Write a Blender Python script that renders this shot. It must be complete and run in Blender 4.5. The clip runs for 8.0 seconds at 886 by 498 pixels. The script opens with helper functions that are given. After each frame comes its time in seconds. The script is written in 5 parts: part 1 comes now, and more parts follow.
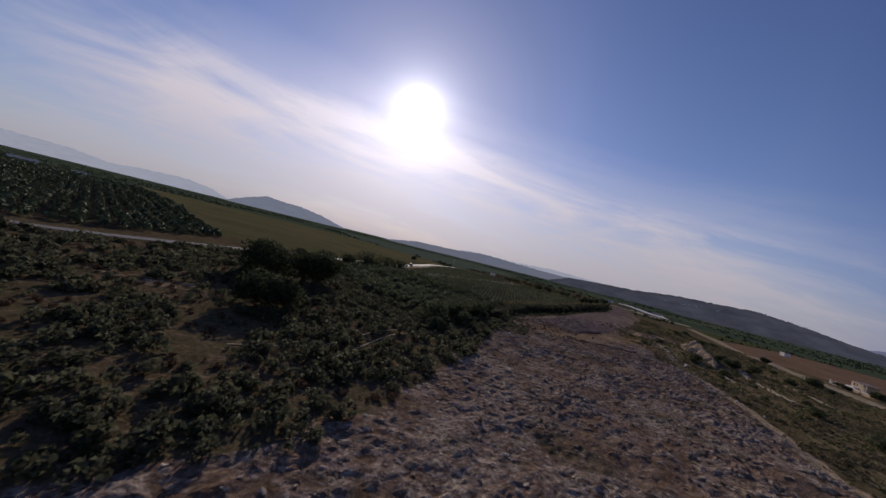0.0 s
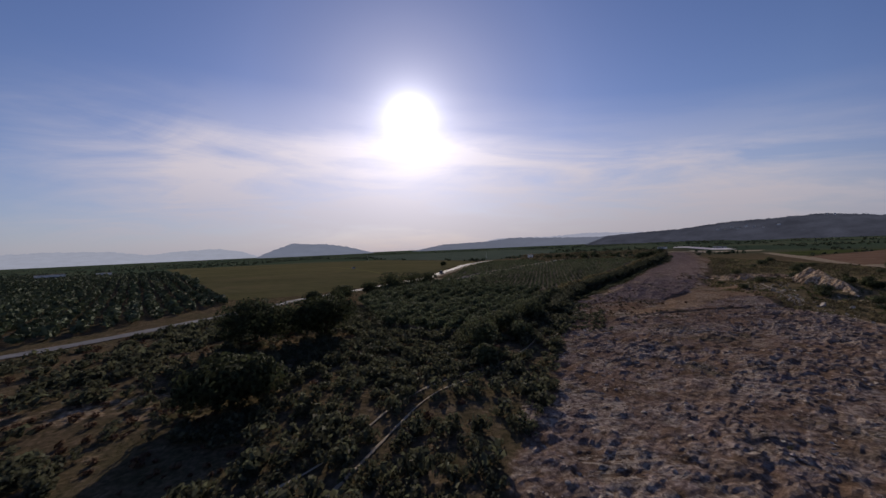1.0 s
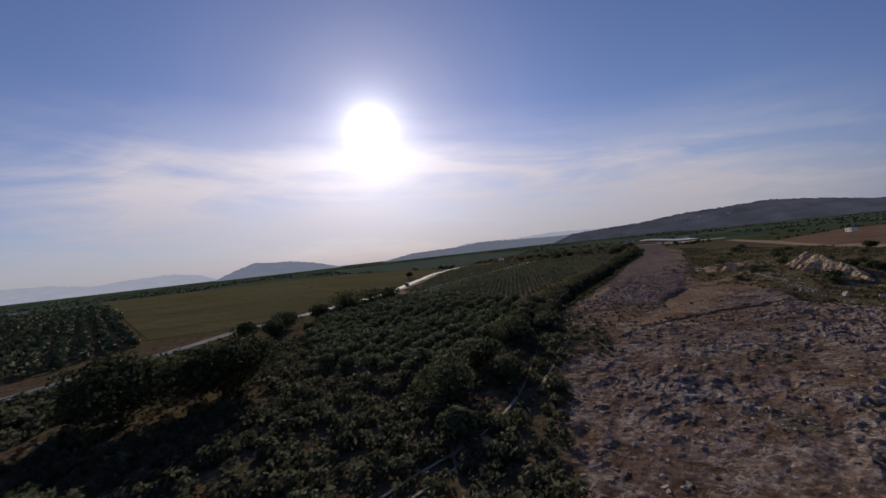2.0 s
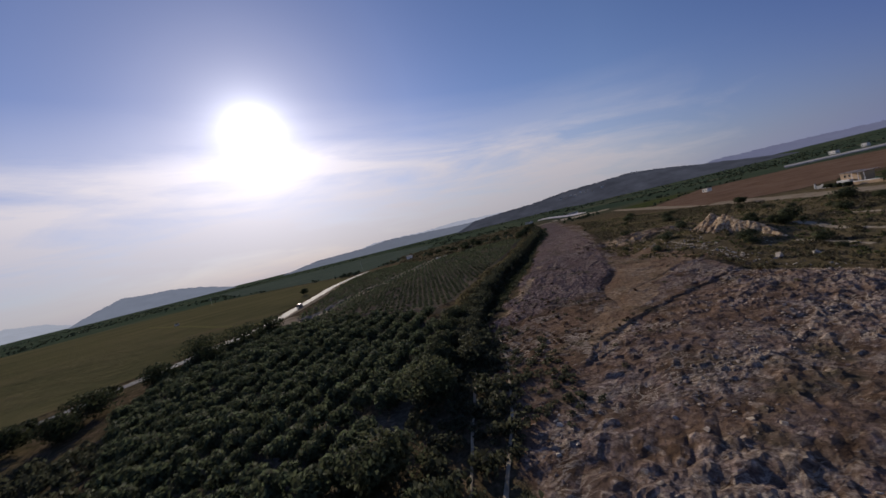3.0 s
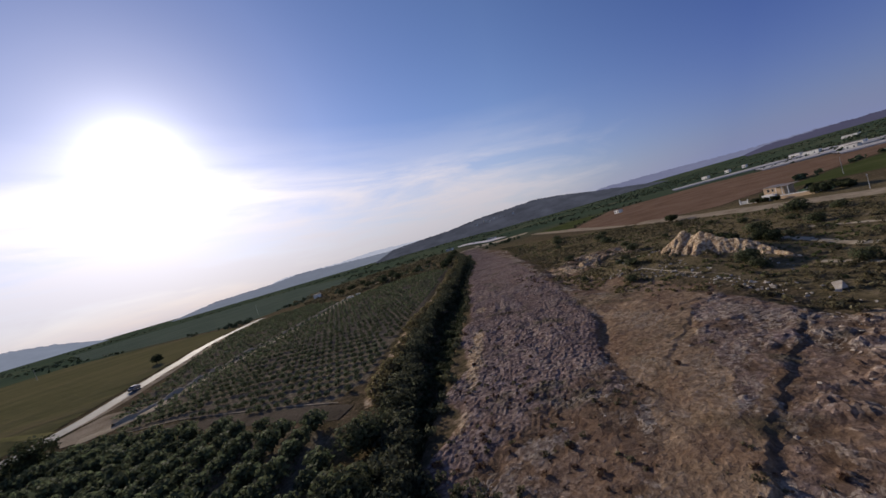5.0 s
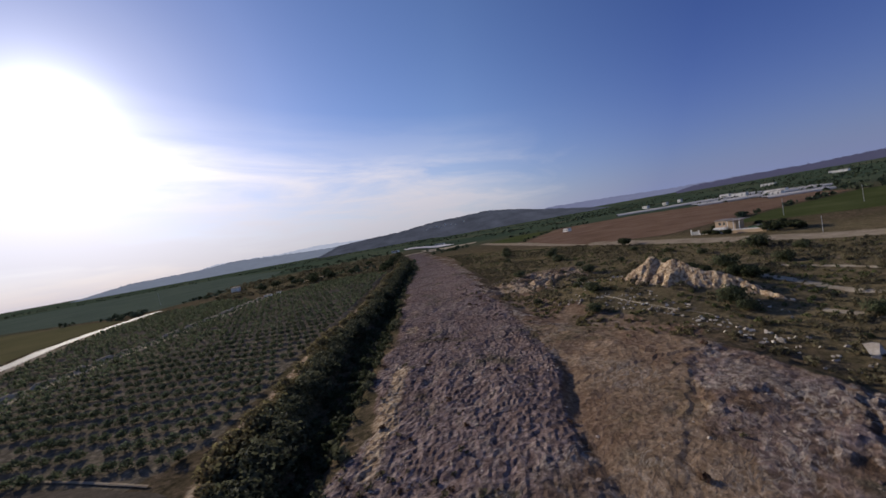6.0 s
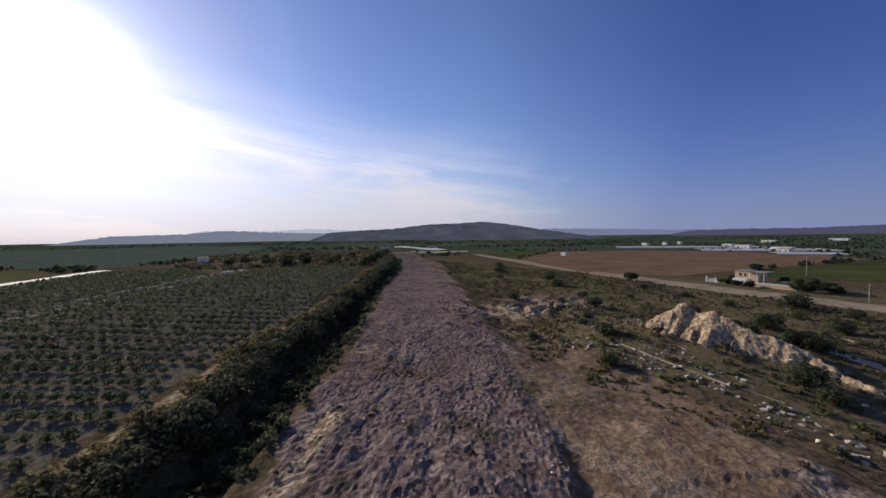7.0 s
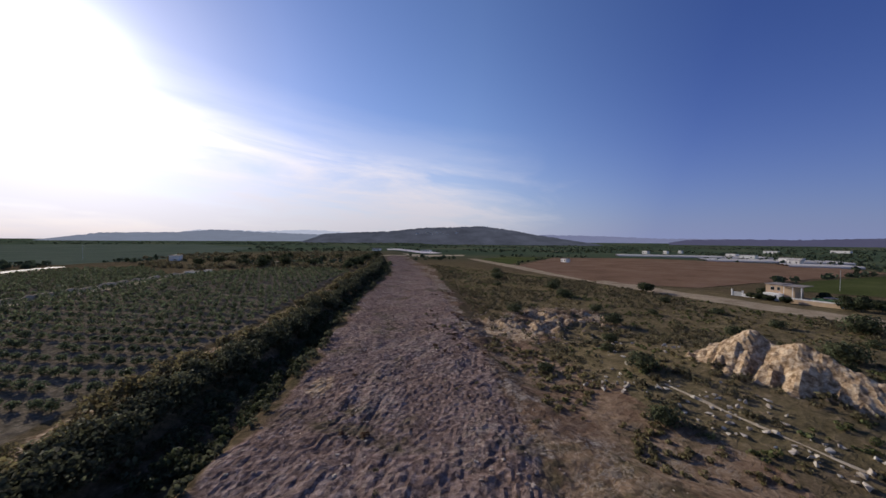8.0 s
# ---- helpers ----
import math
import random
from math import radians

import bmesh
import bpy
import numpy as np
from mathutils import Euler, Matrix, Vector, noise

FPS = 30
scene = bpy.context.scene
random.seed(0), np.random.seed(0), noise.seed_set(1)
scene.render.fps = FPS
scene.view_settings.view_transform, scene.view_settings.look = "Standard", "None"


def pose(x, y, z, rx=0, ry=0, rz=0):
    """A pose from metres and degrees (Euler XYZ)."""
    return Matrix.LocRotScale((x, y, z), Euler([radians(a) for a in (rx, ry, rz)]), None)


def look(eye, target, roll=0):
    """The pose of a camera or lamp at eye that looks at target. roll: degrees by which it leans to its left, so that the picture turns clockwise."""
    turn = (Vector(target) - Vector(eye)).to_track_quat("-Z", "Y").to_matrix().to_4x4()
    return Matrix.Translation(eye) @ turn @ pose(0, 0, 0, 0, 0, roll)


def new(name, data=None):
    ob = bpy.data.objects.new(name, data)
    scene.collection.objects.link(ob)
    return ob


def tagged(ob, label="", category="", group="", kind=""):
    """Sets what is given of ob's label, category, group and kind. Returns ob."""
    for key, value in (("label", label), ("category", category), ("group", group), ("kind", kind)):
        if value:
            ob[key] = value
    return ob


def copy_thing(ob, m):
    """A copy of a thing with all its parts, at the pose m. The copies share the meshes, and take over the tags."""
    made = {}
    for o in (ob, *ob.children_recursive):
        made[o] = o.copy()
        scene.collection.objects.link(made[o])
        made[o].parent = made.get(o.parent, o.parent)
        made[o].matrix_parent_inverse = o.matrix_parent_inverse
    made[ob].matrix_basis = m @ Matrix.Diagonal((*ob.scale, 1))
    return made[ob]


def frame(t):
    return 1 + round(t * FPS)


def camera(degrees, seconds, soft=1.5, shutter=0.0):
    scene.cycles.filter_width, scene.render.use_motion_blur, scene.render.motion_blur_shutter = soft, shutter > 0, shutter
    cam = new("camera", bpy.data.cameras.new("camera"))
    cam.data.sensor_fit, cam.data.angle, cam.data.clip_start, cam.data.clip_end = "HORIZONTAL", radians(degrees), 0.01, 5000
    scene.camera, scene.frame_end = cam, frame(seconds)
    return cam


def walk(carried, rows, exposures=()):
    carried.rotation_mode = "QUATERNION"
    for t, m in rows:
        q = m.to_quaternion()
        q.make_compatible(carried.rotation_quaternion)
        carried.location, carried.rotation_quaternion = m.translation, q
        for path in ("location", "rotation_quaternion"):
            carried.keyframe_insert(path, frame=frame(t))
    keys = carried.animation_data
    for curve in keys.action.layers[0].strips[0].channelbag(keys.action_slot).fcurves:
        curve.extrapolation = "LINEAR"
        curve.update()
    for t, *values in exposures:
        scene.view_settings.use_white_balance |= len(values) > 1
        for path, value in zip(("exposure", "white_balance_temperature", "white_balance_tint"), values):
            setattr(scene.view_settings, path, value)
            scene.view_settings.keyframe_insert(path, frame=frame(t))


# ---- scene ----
cam = camera(100.58, 8.0, soft=1.5, shutter=0.15)
# seconds, eye, yaw to the left of +y, pitch, roll
PATH = [
    (0.0, 0.01, 0.05, 18.43, -0.26, 0.37, 13.86),
    (0.5, 1.43, 12.83, 19.34, 0.82, -0.17, 9.62),
    (1.0, 1.26, 25.51, 19.33, 4.28, -0.17, -2.54),
    (1.5, 2.18, 36.76, 19.19, 1.25, 0.42, -1.76),
    (1.7, 1.65, 40.69, 19.24, 1.71, 0.80, -5.76),
    (2.8, 9.73, 68.93, 20.51, -9.89, -0.80, -9.06),
    (3.0, 9.68, 74.24, 20.96, -14.28, -2.37, -13.88),
    (3.5, 11.48, 84.16, 21.82, -17.64, -2.37, -17.76),
    (4.0, 14.28, 93.98, 22.28, -23.71, -2.78, -18.28),
    (4.5, 17.59, 101.86, 22.85, -23.56, -0.73, -19.43),
    (4.7, 19.59, 104.92, 22.47, -24.96, -1.04, -17.33),
    (5.8, 33.48, 122.99, 21.00, -33.54, -2.92, -16.56),
    (6.0, 36.03, 125.67, 20.61, -35.42, -2.64, -10.26),
    (6.5, 41.83, 132.94, 20.06, -35.83, -2.89, -4.90),
    (7.0, 47.91, 139.61, 19.45, -36.68, -2.06, -0.95),
    (7.5, 53.87, 146.48, 18.91, -37.49, -2.61, -0.77),
    (8.0, 59.67, 152.79, 18.32, -37.30, -1.44, 0.39),
]


def eye_pose(x, y, z, yaw, pitch, roll):
    return pose(x, y, z, 90 + pitch, 0, yaw) @ pose(0, 0, 0, 0, 0, roll)


# seconds, stops, kelvin, tint
EXPOSURES = [(0.0, -0.82, 6700, 15), (1.5, -0.8, 6700, 14), (3.5, -0.62, 6750, 11), (4.5, -0.38, 6800, 11), (6.0, -0.36, 6550, 10), (6.5, -0.22, 6500, 10), (8.0, -0.22, 6550, 10)]
walk(cam, [(t, eye_pose(*row)) for t, *row in PATH], EXPOSURES)

# ---- world and sun ----
SUN_AZ, SUN_EL = radians(-8.5), radians(19.6)  # to the right of +y; above the horizon
SUN_WAY = Vector((math.sin(SUN_AZ) * math.cos(SUN_EL), math.cos(SUN_AZ) * math.cos(SUN_EL), math.sin(SUN_EL)))


def nodes_of(owner):
    owner.use_nodes = True
    tree = owner.node_tree
    tree.nodes.clear()

    def add(kind, **values):
        node = tree.nodes.new(kind)
        for key, value in values.items():
            if key.startswith("i_"):
                node.inputs[key[2:].replace("_", " ")].default_value = value
            elif key.startswith("n_"):
                node.inputs[int(key[2:])].default_value = value
            elif key == "op":
                node.operation = value
            elif key == "blend":
                node.blend_type = value
            elif key == "data":
                node.data_type = value
        return node

    def link(a, b):
        tree.links.new(a, b)

    def math_(op, a, b=None, clamp=False):
        node = tree.nodes.new("ShaderNodeMath")
        node.operation, node.use_clamp = op, clamp
        for n, v in enumerate((a, b)):
            if v is None:
                continue
            if isinstance(v, (int, float)):
                node.inputs[n].default_value = v
            else:
                link(v, node.inputs[n])
        return node.outputs[0]

    def mix(fac, a, b, blend="MIX"):
        node = tree.nodes.new("ShaderNodeMix")
        node.data_type, node.blend_type = "RGBA", blend
        for n, v in ((0, fac), (6, a), (7, b)):
            if isinstance(v, (int, float)):
                node.inputs[n].default_value = v
            elif isinstance(v, tuple):
                node.inputs[n].default_value = (*v, 1)
            else:
                link(v, node.inputs[n])
        return node.outputs[2]

    def ramp(fac, stops):
        node = tree.nodes.new("ShaderNodeValToRGB")
        el = node.color_ramp.elements
        while len(el) < len(stops):
            el.new(0.5)
        for e, (p, c) in zip(el, stops):
            e.position = p
            e.color = (*c, 1) if isinstance(c, tuple) else (c, c, c, 1)
        link(fac, node.inputs[0])
        return node.outputs[0]

    return tree, add, link, math_, mix, ramp


world = bpy.data.worlds.new("sky")
scene.world = world
wt, add, link, wmath, wmix, wramp = nodes_of(world)
sky = add("ShaderNodeTexSky")
sky.sky_type, sky.sun_disc = "NISHITA", False
sky.sun_elevation, sky.sun_rotation = SUN_EL, SUN_AZ
sky.air_density, sky.dust_density, sky.ozone_density = 1.0, 0.5, 3.0
coord = add("ShaderNodeTexCoord")
split = add("ShaderNodeSeparateXYZ")
link(coord.outputs["Generated"], split.inputs[0])
dot = add("ShaderNodeVectorMath", op="DOT_PRODUCT")
link(coord.outputs["Generated"], dot.inputs[0])
dot.inputs[1].default_value = SUN_WAY
angle = wmath("ARCCOSINE", wmath("MINIMUM", dot.outputs["Value"], 0.99999))
up = wmath("MAXIMUM", split.outputs[2], 0.0)
# thin cloud, drawn out into streaks over the horizon
flat = wmath("ADD", up, 0.16)
stretch = add("ShaderNodeCombineXYZ")
link(wmath("DIVIDE", split.outputs[0], flat), stretch.inputs[0])
link(wmath("MULTIPLY", wmath("DIVIDE", split.outputs[1], flat), 1.5), stretch.inputs[1])
cloud = add("ShaderNodeTexNoise", i_Scale=1.0, i_Detail=8.0, i_Roughness=0.58, i_Distortion=0.7)
link(stretch.outputs[0], cloud.inputs["Vector"])
# long level streaks, slightly tilted
level = add("ShaderNodeCombineXYZ")
link(wmath("MULTIPLY", split.outputs[0], 1.5), level.inputs[0])
link(wmath("MULTIPLY", split.outputs[1], 1.5), level.inputs[1])
link(wmath("MULTIPLY", wmath("ADD", up, wmath("MULTIPLY", split.outputs[0], 0.1)), 11.0), level.inputs[2])
streaks = add("ShaderNodeTexNoise", i_Scale=1.15, i_Detail=7.0, i_Roughness=0.6, i_Distortion=0.5)
link(level.outputs[0], streaks.inputs["Vector"])
drawn = wmath("ADD", wmath("MULTIPLY", cloud.outputs["Fac"], 0.4), wmath("MULTIPLY", streaks.outputs["Fac"], 0.6))
slant = wmath("ADD", up, wmath("MULTIPLY", wmath("MAXIMUM", wmath("ADD", split.outputs[0], 0.05), 0.0), 0.16))
band = wramp(slant, [(0.0, 0.5), (0.05, 0.75), (0.12, 0.85), (0.2, 1.0), (0.265, 0.95), (0.31, 0.25), (0.4, 0.0)])
bank = add("ShaderNodeVectorMath", op="DOT_PRODUCT")
link(coord.outputs["Generated"], bank.inputs[0])
bank.inputs[1].default_value = Vector((-0.02, 0.97, 0.14)).normalized()
near_sun = wramp(wmath("ADD", bank.outputs["Value"], wmath("MULTIPLY", wmath("SUBTRACT", cloud.outputs["Fac"], 0.5), 0.3)), [(0.56, 0.0), (0.8, 1.0)])
veil = wmath("MULTIPLY", wramp(drawn, [(0.38, 0.22), (0.47, 0.62), (0.56, 1.0)]), wmath("MULTIPLY", band, near_sun), True)
fade = wramp(wmath("ADD", wmath("MULTIPLY", dot.outputs["Value"], 0.5), 0.5), [(0.0, (1.35, 1.14, 0.98)), (0.3, (1.1, 0.98, 0.9)), (0.43, (0.45, 0.51, 0.74)), (0.62, (0.5, 0.56, 0.8)), (0.84, (1.0, 1.0, 1.0)), (0.965, (0.98, 0.98, 1.0)), (0.988, (0.84, 0.85, 0.88)), (1.0, (0.65, 0.67, 0.72))])
tinted = wmix(1.0, wmix(1.0, sky.outputs[0], (0.88, 0.93, 1.24), "MULTIPLY"), fade, "MULTIPLY")
# pale haze that lies on the horizon
low = wmath("EXPONENT", wmath("MULTIPLY", up, -9.0))
hazed = wmix(wmath("MULTIPLY", low, 0.88, True), tinted, wmix(1.0, fade, (5.0, 5.3, 6.6), "MULTIPLY"))
lit = wmath("ADD", 7.5, wmath("MULTIPLY", wmath("EXPONENT", wmath("DIVIDE", angle, -0.22)), 11.0))
white = wmix(1.0, wmath("MULTIPLY", lit, wramp(up, [(0.0, 0.74), (0.1, 0.9), (0.2, 1.06), (0.28, 1.1)])), (1.0, 0.97, 1.09), "MULTIPLY")
bright = wmix(veil, hazed, white)
# the bright ring that thin cloud makes round the sun
glow = wmath("MULTIPLY", wmath("DIVIDE", 0.95, wmath("MAXIMUM", angle, 0.02)), wmath("EXPONENT", wmath("DIVIDE", angle, -0.09)))
total = wmix(1.0, bright, glow, "ADD")
back = add("ShaderNodeBackground", i_Strength=0.115)
link(total, back.inputs["Color"])
out = add("ShaderNodeOutputWorld")
link(back.outputs[0], out.inputs[0])

sun = new("sun", bpy.data.lights.new("sun", "SUN"))
sun.data.energy, sun.data.angle, sun.data.color = 5.0, radians(0.6), (1.0, 0.9, 0.78)
sun.matrix_world = look((0, 0, 200), Vector((0, 0, 200)) - SUN_WAY)

# ---- materials ----
def surface(name, colours, scale=1.0, rough=0.9, bump=0.3, fine=8.0, spread=0.0, metal=0.0, translucent=0.0, stretch=(1, 1, 1)):
    """Two scales of noise between colours, with relief; spread: how much each piece or object differs."""
    m = bpy.data.materials.new(name)
    tree, add, link, math_, mix, ramp = nodes_of(m)
    place = add("ShaderNodeTexCoord")
    scaled = add("ShaderNodeMapping")
    scaled.inputs["Scale"].default_value = stretch
    link(place.outputs["Object"], scaled.inputs[0])
    large = add("ShaderNodeTexNoise", i_Scale=scale, i_Detail=5.0, i_Roughness=0.6)
    small = add("ShaderNodeTexNoise", i_Scale=scale * fine, i_Detail=4.0, i_Roughness=0.65)
    for n in (large, small):
        link(scaled.outputs[0], n.inputs["Vector"])
    both = math_("ADD", math_("MULTIPLY", large.outputs["Fac"], 0.6), math_("MULTIPLY", small.outputs["Fac"], 0.4))
    k = len(colours) - 1
    colour = ramp(both, [(0.32 + 0.36 * i / max(k, 1), c) for i, c in enumerate(colours)])
    if spread:
        info, island = add("ShaderNodeObjectInfo"), add("ShaderNodeNewGeometry")
        each = math_("FRACT", math_("ADD", info.outputs["Random"], island.outputs["Random Per Island"]))
        hsv = add("ShaderNodeHueSaturation")
        link(math_("ADD", math_("MULTIPLY", each, 2 * spread), 1 - spread), hsv.inputs["Value"])
        link(math_("ADD", math_("MULTIPLY", each, 0.1 * spread), 0.5 - 0.05 * spread), hsv.inputs["Hue"])
        link(colour, hsv.inputs["Color"])
        colour = hsv.outputs[0]
    shader = add("ShaderNodeBsdfPrincipled", i_Roughness=rough, i_Metallic=metal)
    if rough > 0.7:
        shader.inputs["Specular IOR Level"].default_value = 0.0 if rough > 0.88 else 0.1
    link(colour, shader.inputs["Base Color"])
    if bump:
        b = add("ShaderNodeBump", i_Strength=bump, i_Distance=0.3 / (scale * 2))
        link(both, b.inputs["Height"])
        link(b.outputs[0], shader.inputs["Normal"])
    last = shader.outputs[0]
    if translucent:
        t = add("ShaderNodeBsdfTranslucent")
        link(colour, t.inputs[0])
        mixed = add("ShaderNodeMixShader", n_0=translucent)
        link(last, mixed.inputs[1]), link(t.outputs[0], mixed.inputs[2])
        last = mixed.outputs[0]
    o = add("ShaderNodeOutputMaterial")
    link(last, o.inputs[0])
    return m


CITRUS = surface("citrus leaves", [(0.062, 0.078, 0.045), (0.1, 0.118, 0.067), (0.145, 0.16, 0.095)], 1.0, 0.72, 0, spread=0.45, translucent=0.52)
SCRUB = surface("scrub leaves", [(0.05, 0.056, 0.034), (0.088, 0.092, 0.056), (0.135, 0.135, 0.085)], 1.0, 0.75, 0, spread=0.4, translucent=0.45)
DRY = surface("dry scrub leaves", [(0.12, 0.1, 0.052), (0.19, 0.16, 0.082), (0.27, 0.225, 0.12)], 1.0, 0.8, 0, spread=0.4, translucent=0.45)
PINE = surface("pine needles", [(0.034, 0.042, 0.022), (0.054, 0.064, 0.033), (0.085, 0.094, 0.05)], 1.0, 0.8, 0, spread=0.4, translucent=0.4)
BARK = surface("bark", [(0.06, 0.045, 0.03), (0.12, 0.09, 0.065)], 3.0, 0.95, 0.6, stretch=(1, 1, 0.3))
ASPHALT = surface("worn asphalt", [(0.10, 0.098, 0.095), (0.15, 0.145, 0.14), (0.2, 0.195, 0.19)], 0.25, 0.72, 0.05)
OLIVE = surface("olive leaves", [(0.05, 0.06, 0.03), (0.09, 0.10, 0.055), (0.14, 0.15, 0.09)], 1.0, 0.75, 0, spread=0.4, translucent=0.45)
MAQUIS = surface("low maquis leaves", [(0.082, 0.072, 0.042), (0.128, 0.112, 0.066), (0.19, 0.162, 0.098)], 0.25, 0.8, 0, spread=0.35, translucent=0.35)
WEEDS = surface("green weeds", [(0.075, 0.088, 0.034), (0.115, 0.125, 0.05), (0.165, 0.165, 0.075)], 1.0, 0.8, 0, spread=0.45, translucent=0.3)
BROWNWEED = surface("brown weeds", [(0.07, 0.04, 0.025), (0.12, 0.07, 0.045), (0.17, 0.11, 0.07)], 1.0, 0.85, 0, spread=0.4, translucent=0.2)
# lighter and bluer than near leaves: some haze is put into this colour
FARWOOD = surface("hazed far grove leaves", [(0.05, 0.07, 0.044), (0.07, 0.09, 0.054), (0.1, 0.115, 0.07)], 0.05, 0.8, 0, spread=0.35, translucent=0.15)
EARTH = surface("dark earth", [(0.06, 0.048, 0.036), (0.10, 0.082, 0.06), (0.15, 0.12, 0.09)], 0.3, 0.95, 0.4)
PALE = surface("pale dust", [(0.26, 0.2, 0.13), (0.4, 0.33, 0.23), (0.52, 0.45, 0.33)], 0.5, 0.95, 0.4)
CROP = surface("green crop", [(0.045, 0.055, 0.02), (0.07, 0.082, 0.03), (0.1, 0.108, 0.045)], 0.04, 0.9, 0.5, fine=30)
DRYGRASS = surface("dry grass", [(0.12, 0.11, 0.045), (0.18, 0.16, 0.07)], 0.2, 0.95, 0.3)
PLAIN_FIELD = [(-140, 612), (-5, 428), (20, 412), (64, 456), (110, 560), (170, 760), (120, 1150), (-330, 1150)]
# orchard green, lightened and blued to hold a little of the haze
ORCHARD = surface("hazed even orchard green", [(0.066, 0.088, 0.064), (0.088, 0.11, 0.08), (0.11, 0.13, 0.095)], 0.02, 0.9, 0.4, fine=22)
FIELDS = [PLAIN_FIELD, [(212, 238), (228, 207), (300, 190), (400, 165), (470, 210), (460, 330), (390, 392), (262, 330)], [(266, 342), (392, 396), (360, 430), (300, 415)], [(200, 200), (222, 120), (380, 100), (395, 160), (300, 185)], [(-107, 184), (-64, 206), (-26, 265), (8, 382), (-10, 420), (-150, 600), (-480, 570)]]
DIRT = surface("pale dirt", [(0.2, 0.15, 0.1), (0.3, 0.24, 0.165), (0.4, 0.33, 0.24)], 0.2, 0.95, 0.3)
BROWN = surface("ploughed soil", [(0.13, 0.08, 0.05), (0.19, 0.12, 0.08), (0.24, 0.16, 0.11)], 0.05, 1.0, 0.6, fine=20)
MEADOW = surface("short grass", [(0.072, 0.07, 0.032), (0.105, 0.098, 0.046), (0.132, 0.115, 0.056), (0.16, 0.118, 0.068)], 0.022, 0.95, 0.4, fine=9, stretch=(0.5, 1.6, 1))

WALL = surface("white render", [(0.6, 0.58, 0.54), (0.72, 0.7, 0.66), (0.8, 0.78, 0.74)], 0.6, 0.8, 0.05)
TAN = surface("tan render", [(0.44, 0.31, 0.2), (0.56, 0.42, 0.28)], 0.5, 0.85, 0.05)
ROOF = surface("grey roofing", [(0.2, 0.17, 0.15), (0.32, 0.28, 0.25)], 0.5, 0.85, 0.1)
FRAME = surface("grey painted metal", [(0.35, 0.35, 0.34), (0.45, 0.45, 0.44)], 2.0, 0.5, 0.0)
GREEN = surface("green mesh", [(0.04, 0.10, 0.05), (0.07, 0.15, 0.08)], 1.0, 0.7, 0.0)
GLASS = surface("dark window glass", [(0.015, 0.018, 0.02), (0.03, 0.034, 0.04)], 0.5, 0.06, 0.0)
PLASTIC = surface("greenhouse plastic", [(0.44, 0.4, 0.36), (0.55, 0.51, 0.46)], 0.1, 0.9, 0.0)
TYRE = surface("tyre rubber", [(0.015, 0.015, 0.015), (0.03, 0.03, 0.03)], 3.0, 0.8, 0.0)
CARPAINT = surface("silver car paint", [(0.22, 0.2, 0.19), (0.28, 0.26, 0.25)], 0.5, 0.22, 0.0, metal=0.5)
CARWHITE = surface("pale car paint", [(0.3, 0.29, 0.27), (0.36, 0.35, 0.33)], 0.5, 0.25, 0.0)
BOULDER = surface("pale limestone", [(0.3, 0.26, 0.2), (0.45, 0.4, 0.33), (0.6, 0.55, 0.47)], 1.2, 0.9, 0.5, spread=0.2)
ROCK = surface("grey limestone", [(0.17, 0.124, 0.095), (0.32, 0.252, 0.2), (0.56, 0.47, 0.39)], 0.9, 0.92, 0.5, spread=0.45)
CONCRETE = surface("pale worn concrete", [(0.55, 0.5, 0.46), (0.68, 0.63, 0.59), (0.78, 0.74, 0.7)], 0.1, 0.9, 0.1)

# ---- ground ----
STRIP_LEFT = [(-60, -40), (-38, 5), (-21, 21), (-9, 30), (-5, 41), (9, 75), (13, 89), (19, 108), (25, 128), (33, 146), (45, 162), (55, 176), (72, 200), (93, 234), (120, 275), (153, 320), (211, 431), (235, 480)]
STRIP_RIGHT = [(62, -40), (64, 20), (66, 57), (79, 87), (85, 110), (84, 130), (91, 142), (94, 156), (91, 168), (97, 185), (106, 200), (130, 235), (153, 272), (200, 350), (240, 431), (262, 480)]
LEDGE = [(30, 112), (36, 116.5), (40, 119.6), (47, 123), (54, 125), (70, 129), (84, 132.3)]
GULLY = [(52, 126), (57, 137), (61, 144), (65, 149), (74, 156), (81, 165), (88, 175), (95, 186), (106, 203), (140, 258), (190, 345), (235, 440)]
HEDGE = [(22, 140), (30, 158), (35, 167), (40, 178), (47, 189), (57, 205), (76, 229), (90, 249), (108, 275), (131, 307), (175, 380)]
PALE_TRACK = [(-20, 226), (-12, 224), (-5, 232), (10, 251), (28, 267), (45, 285), (66, 314), (72, 330)]
DARK_TRACK = [(-17, 217), (5, 197.5), (20, 180.5), (31, 167)]
ROAD = [(-150, -20), (-118, 50), (-104, 89), (-93, 112), (-82, 140), (-72, 178), (-60, 199), (-40, 222), (-28, 238), (-21, 262), (-9, 295), (0, 335), (14, 378), (22, 394)]
DIRT_ROAD = [(178, 60), (184, 110), (187, 150), (192, 168), (199, 195), (212, 226), (235, 285), (262, 345), (300, 420)]
MOUND = [(136, 178, 0.2), (132, 174.5, 1.0), (127.5, 170.8, 4.2), (122.2, 166.7, 7.5), (121.6, 164.2, 6.3), (120.6, 161.4, 7.1), (119.4, 157, 5.2), (119.2, 153.5, 4.6), (118.6, 150, 3.4), (116, 145.5, 2.0), (113.2, 141.5, 1.0), (111, 138, 0.2)]
YOUNG = [(-11, 219), (6, 201), (28, 174.5), (36, 178), (44, 191), (54, 207), (73, 231), (87, 251), (105, 277), (125, 305), (100, 330), (70, 318), (45, 289), (27, 271), (8, 254)]
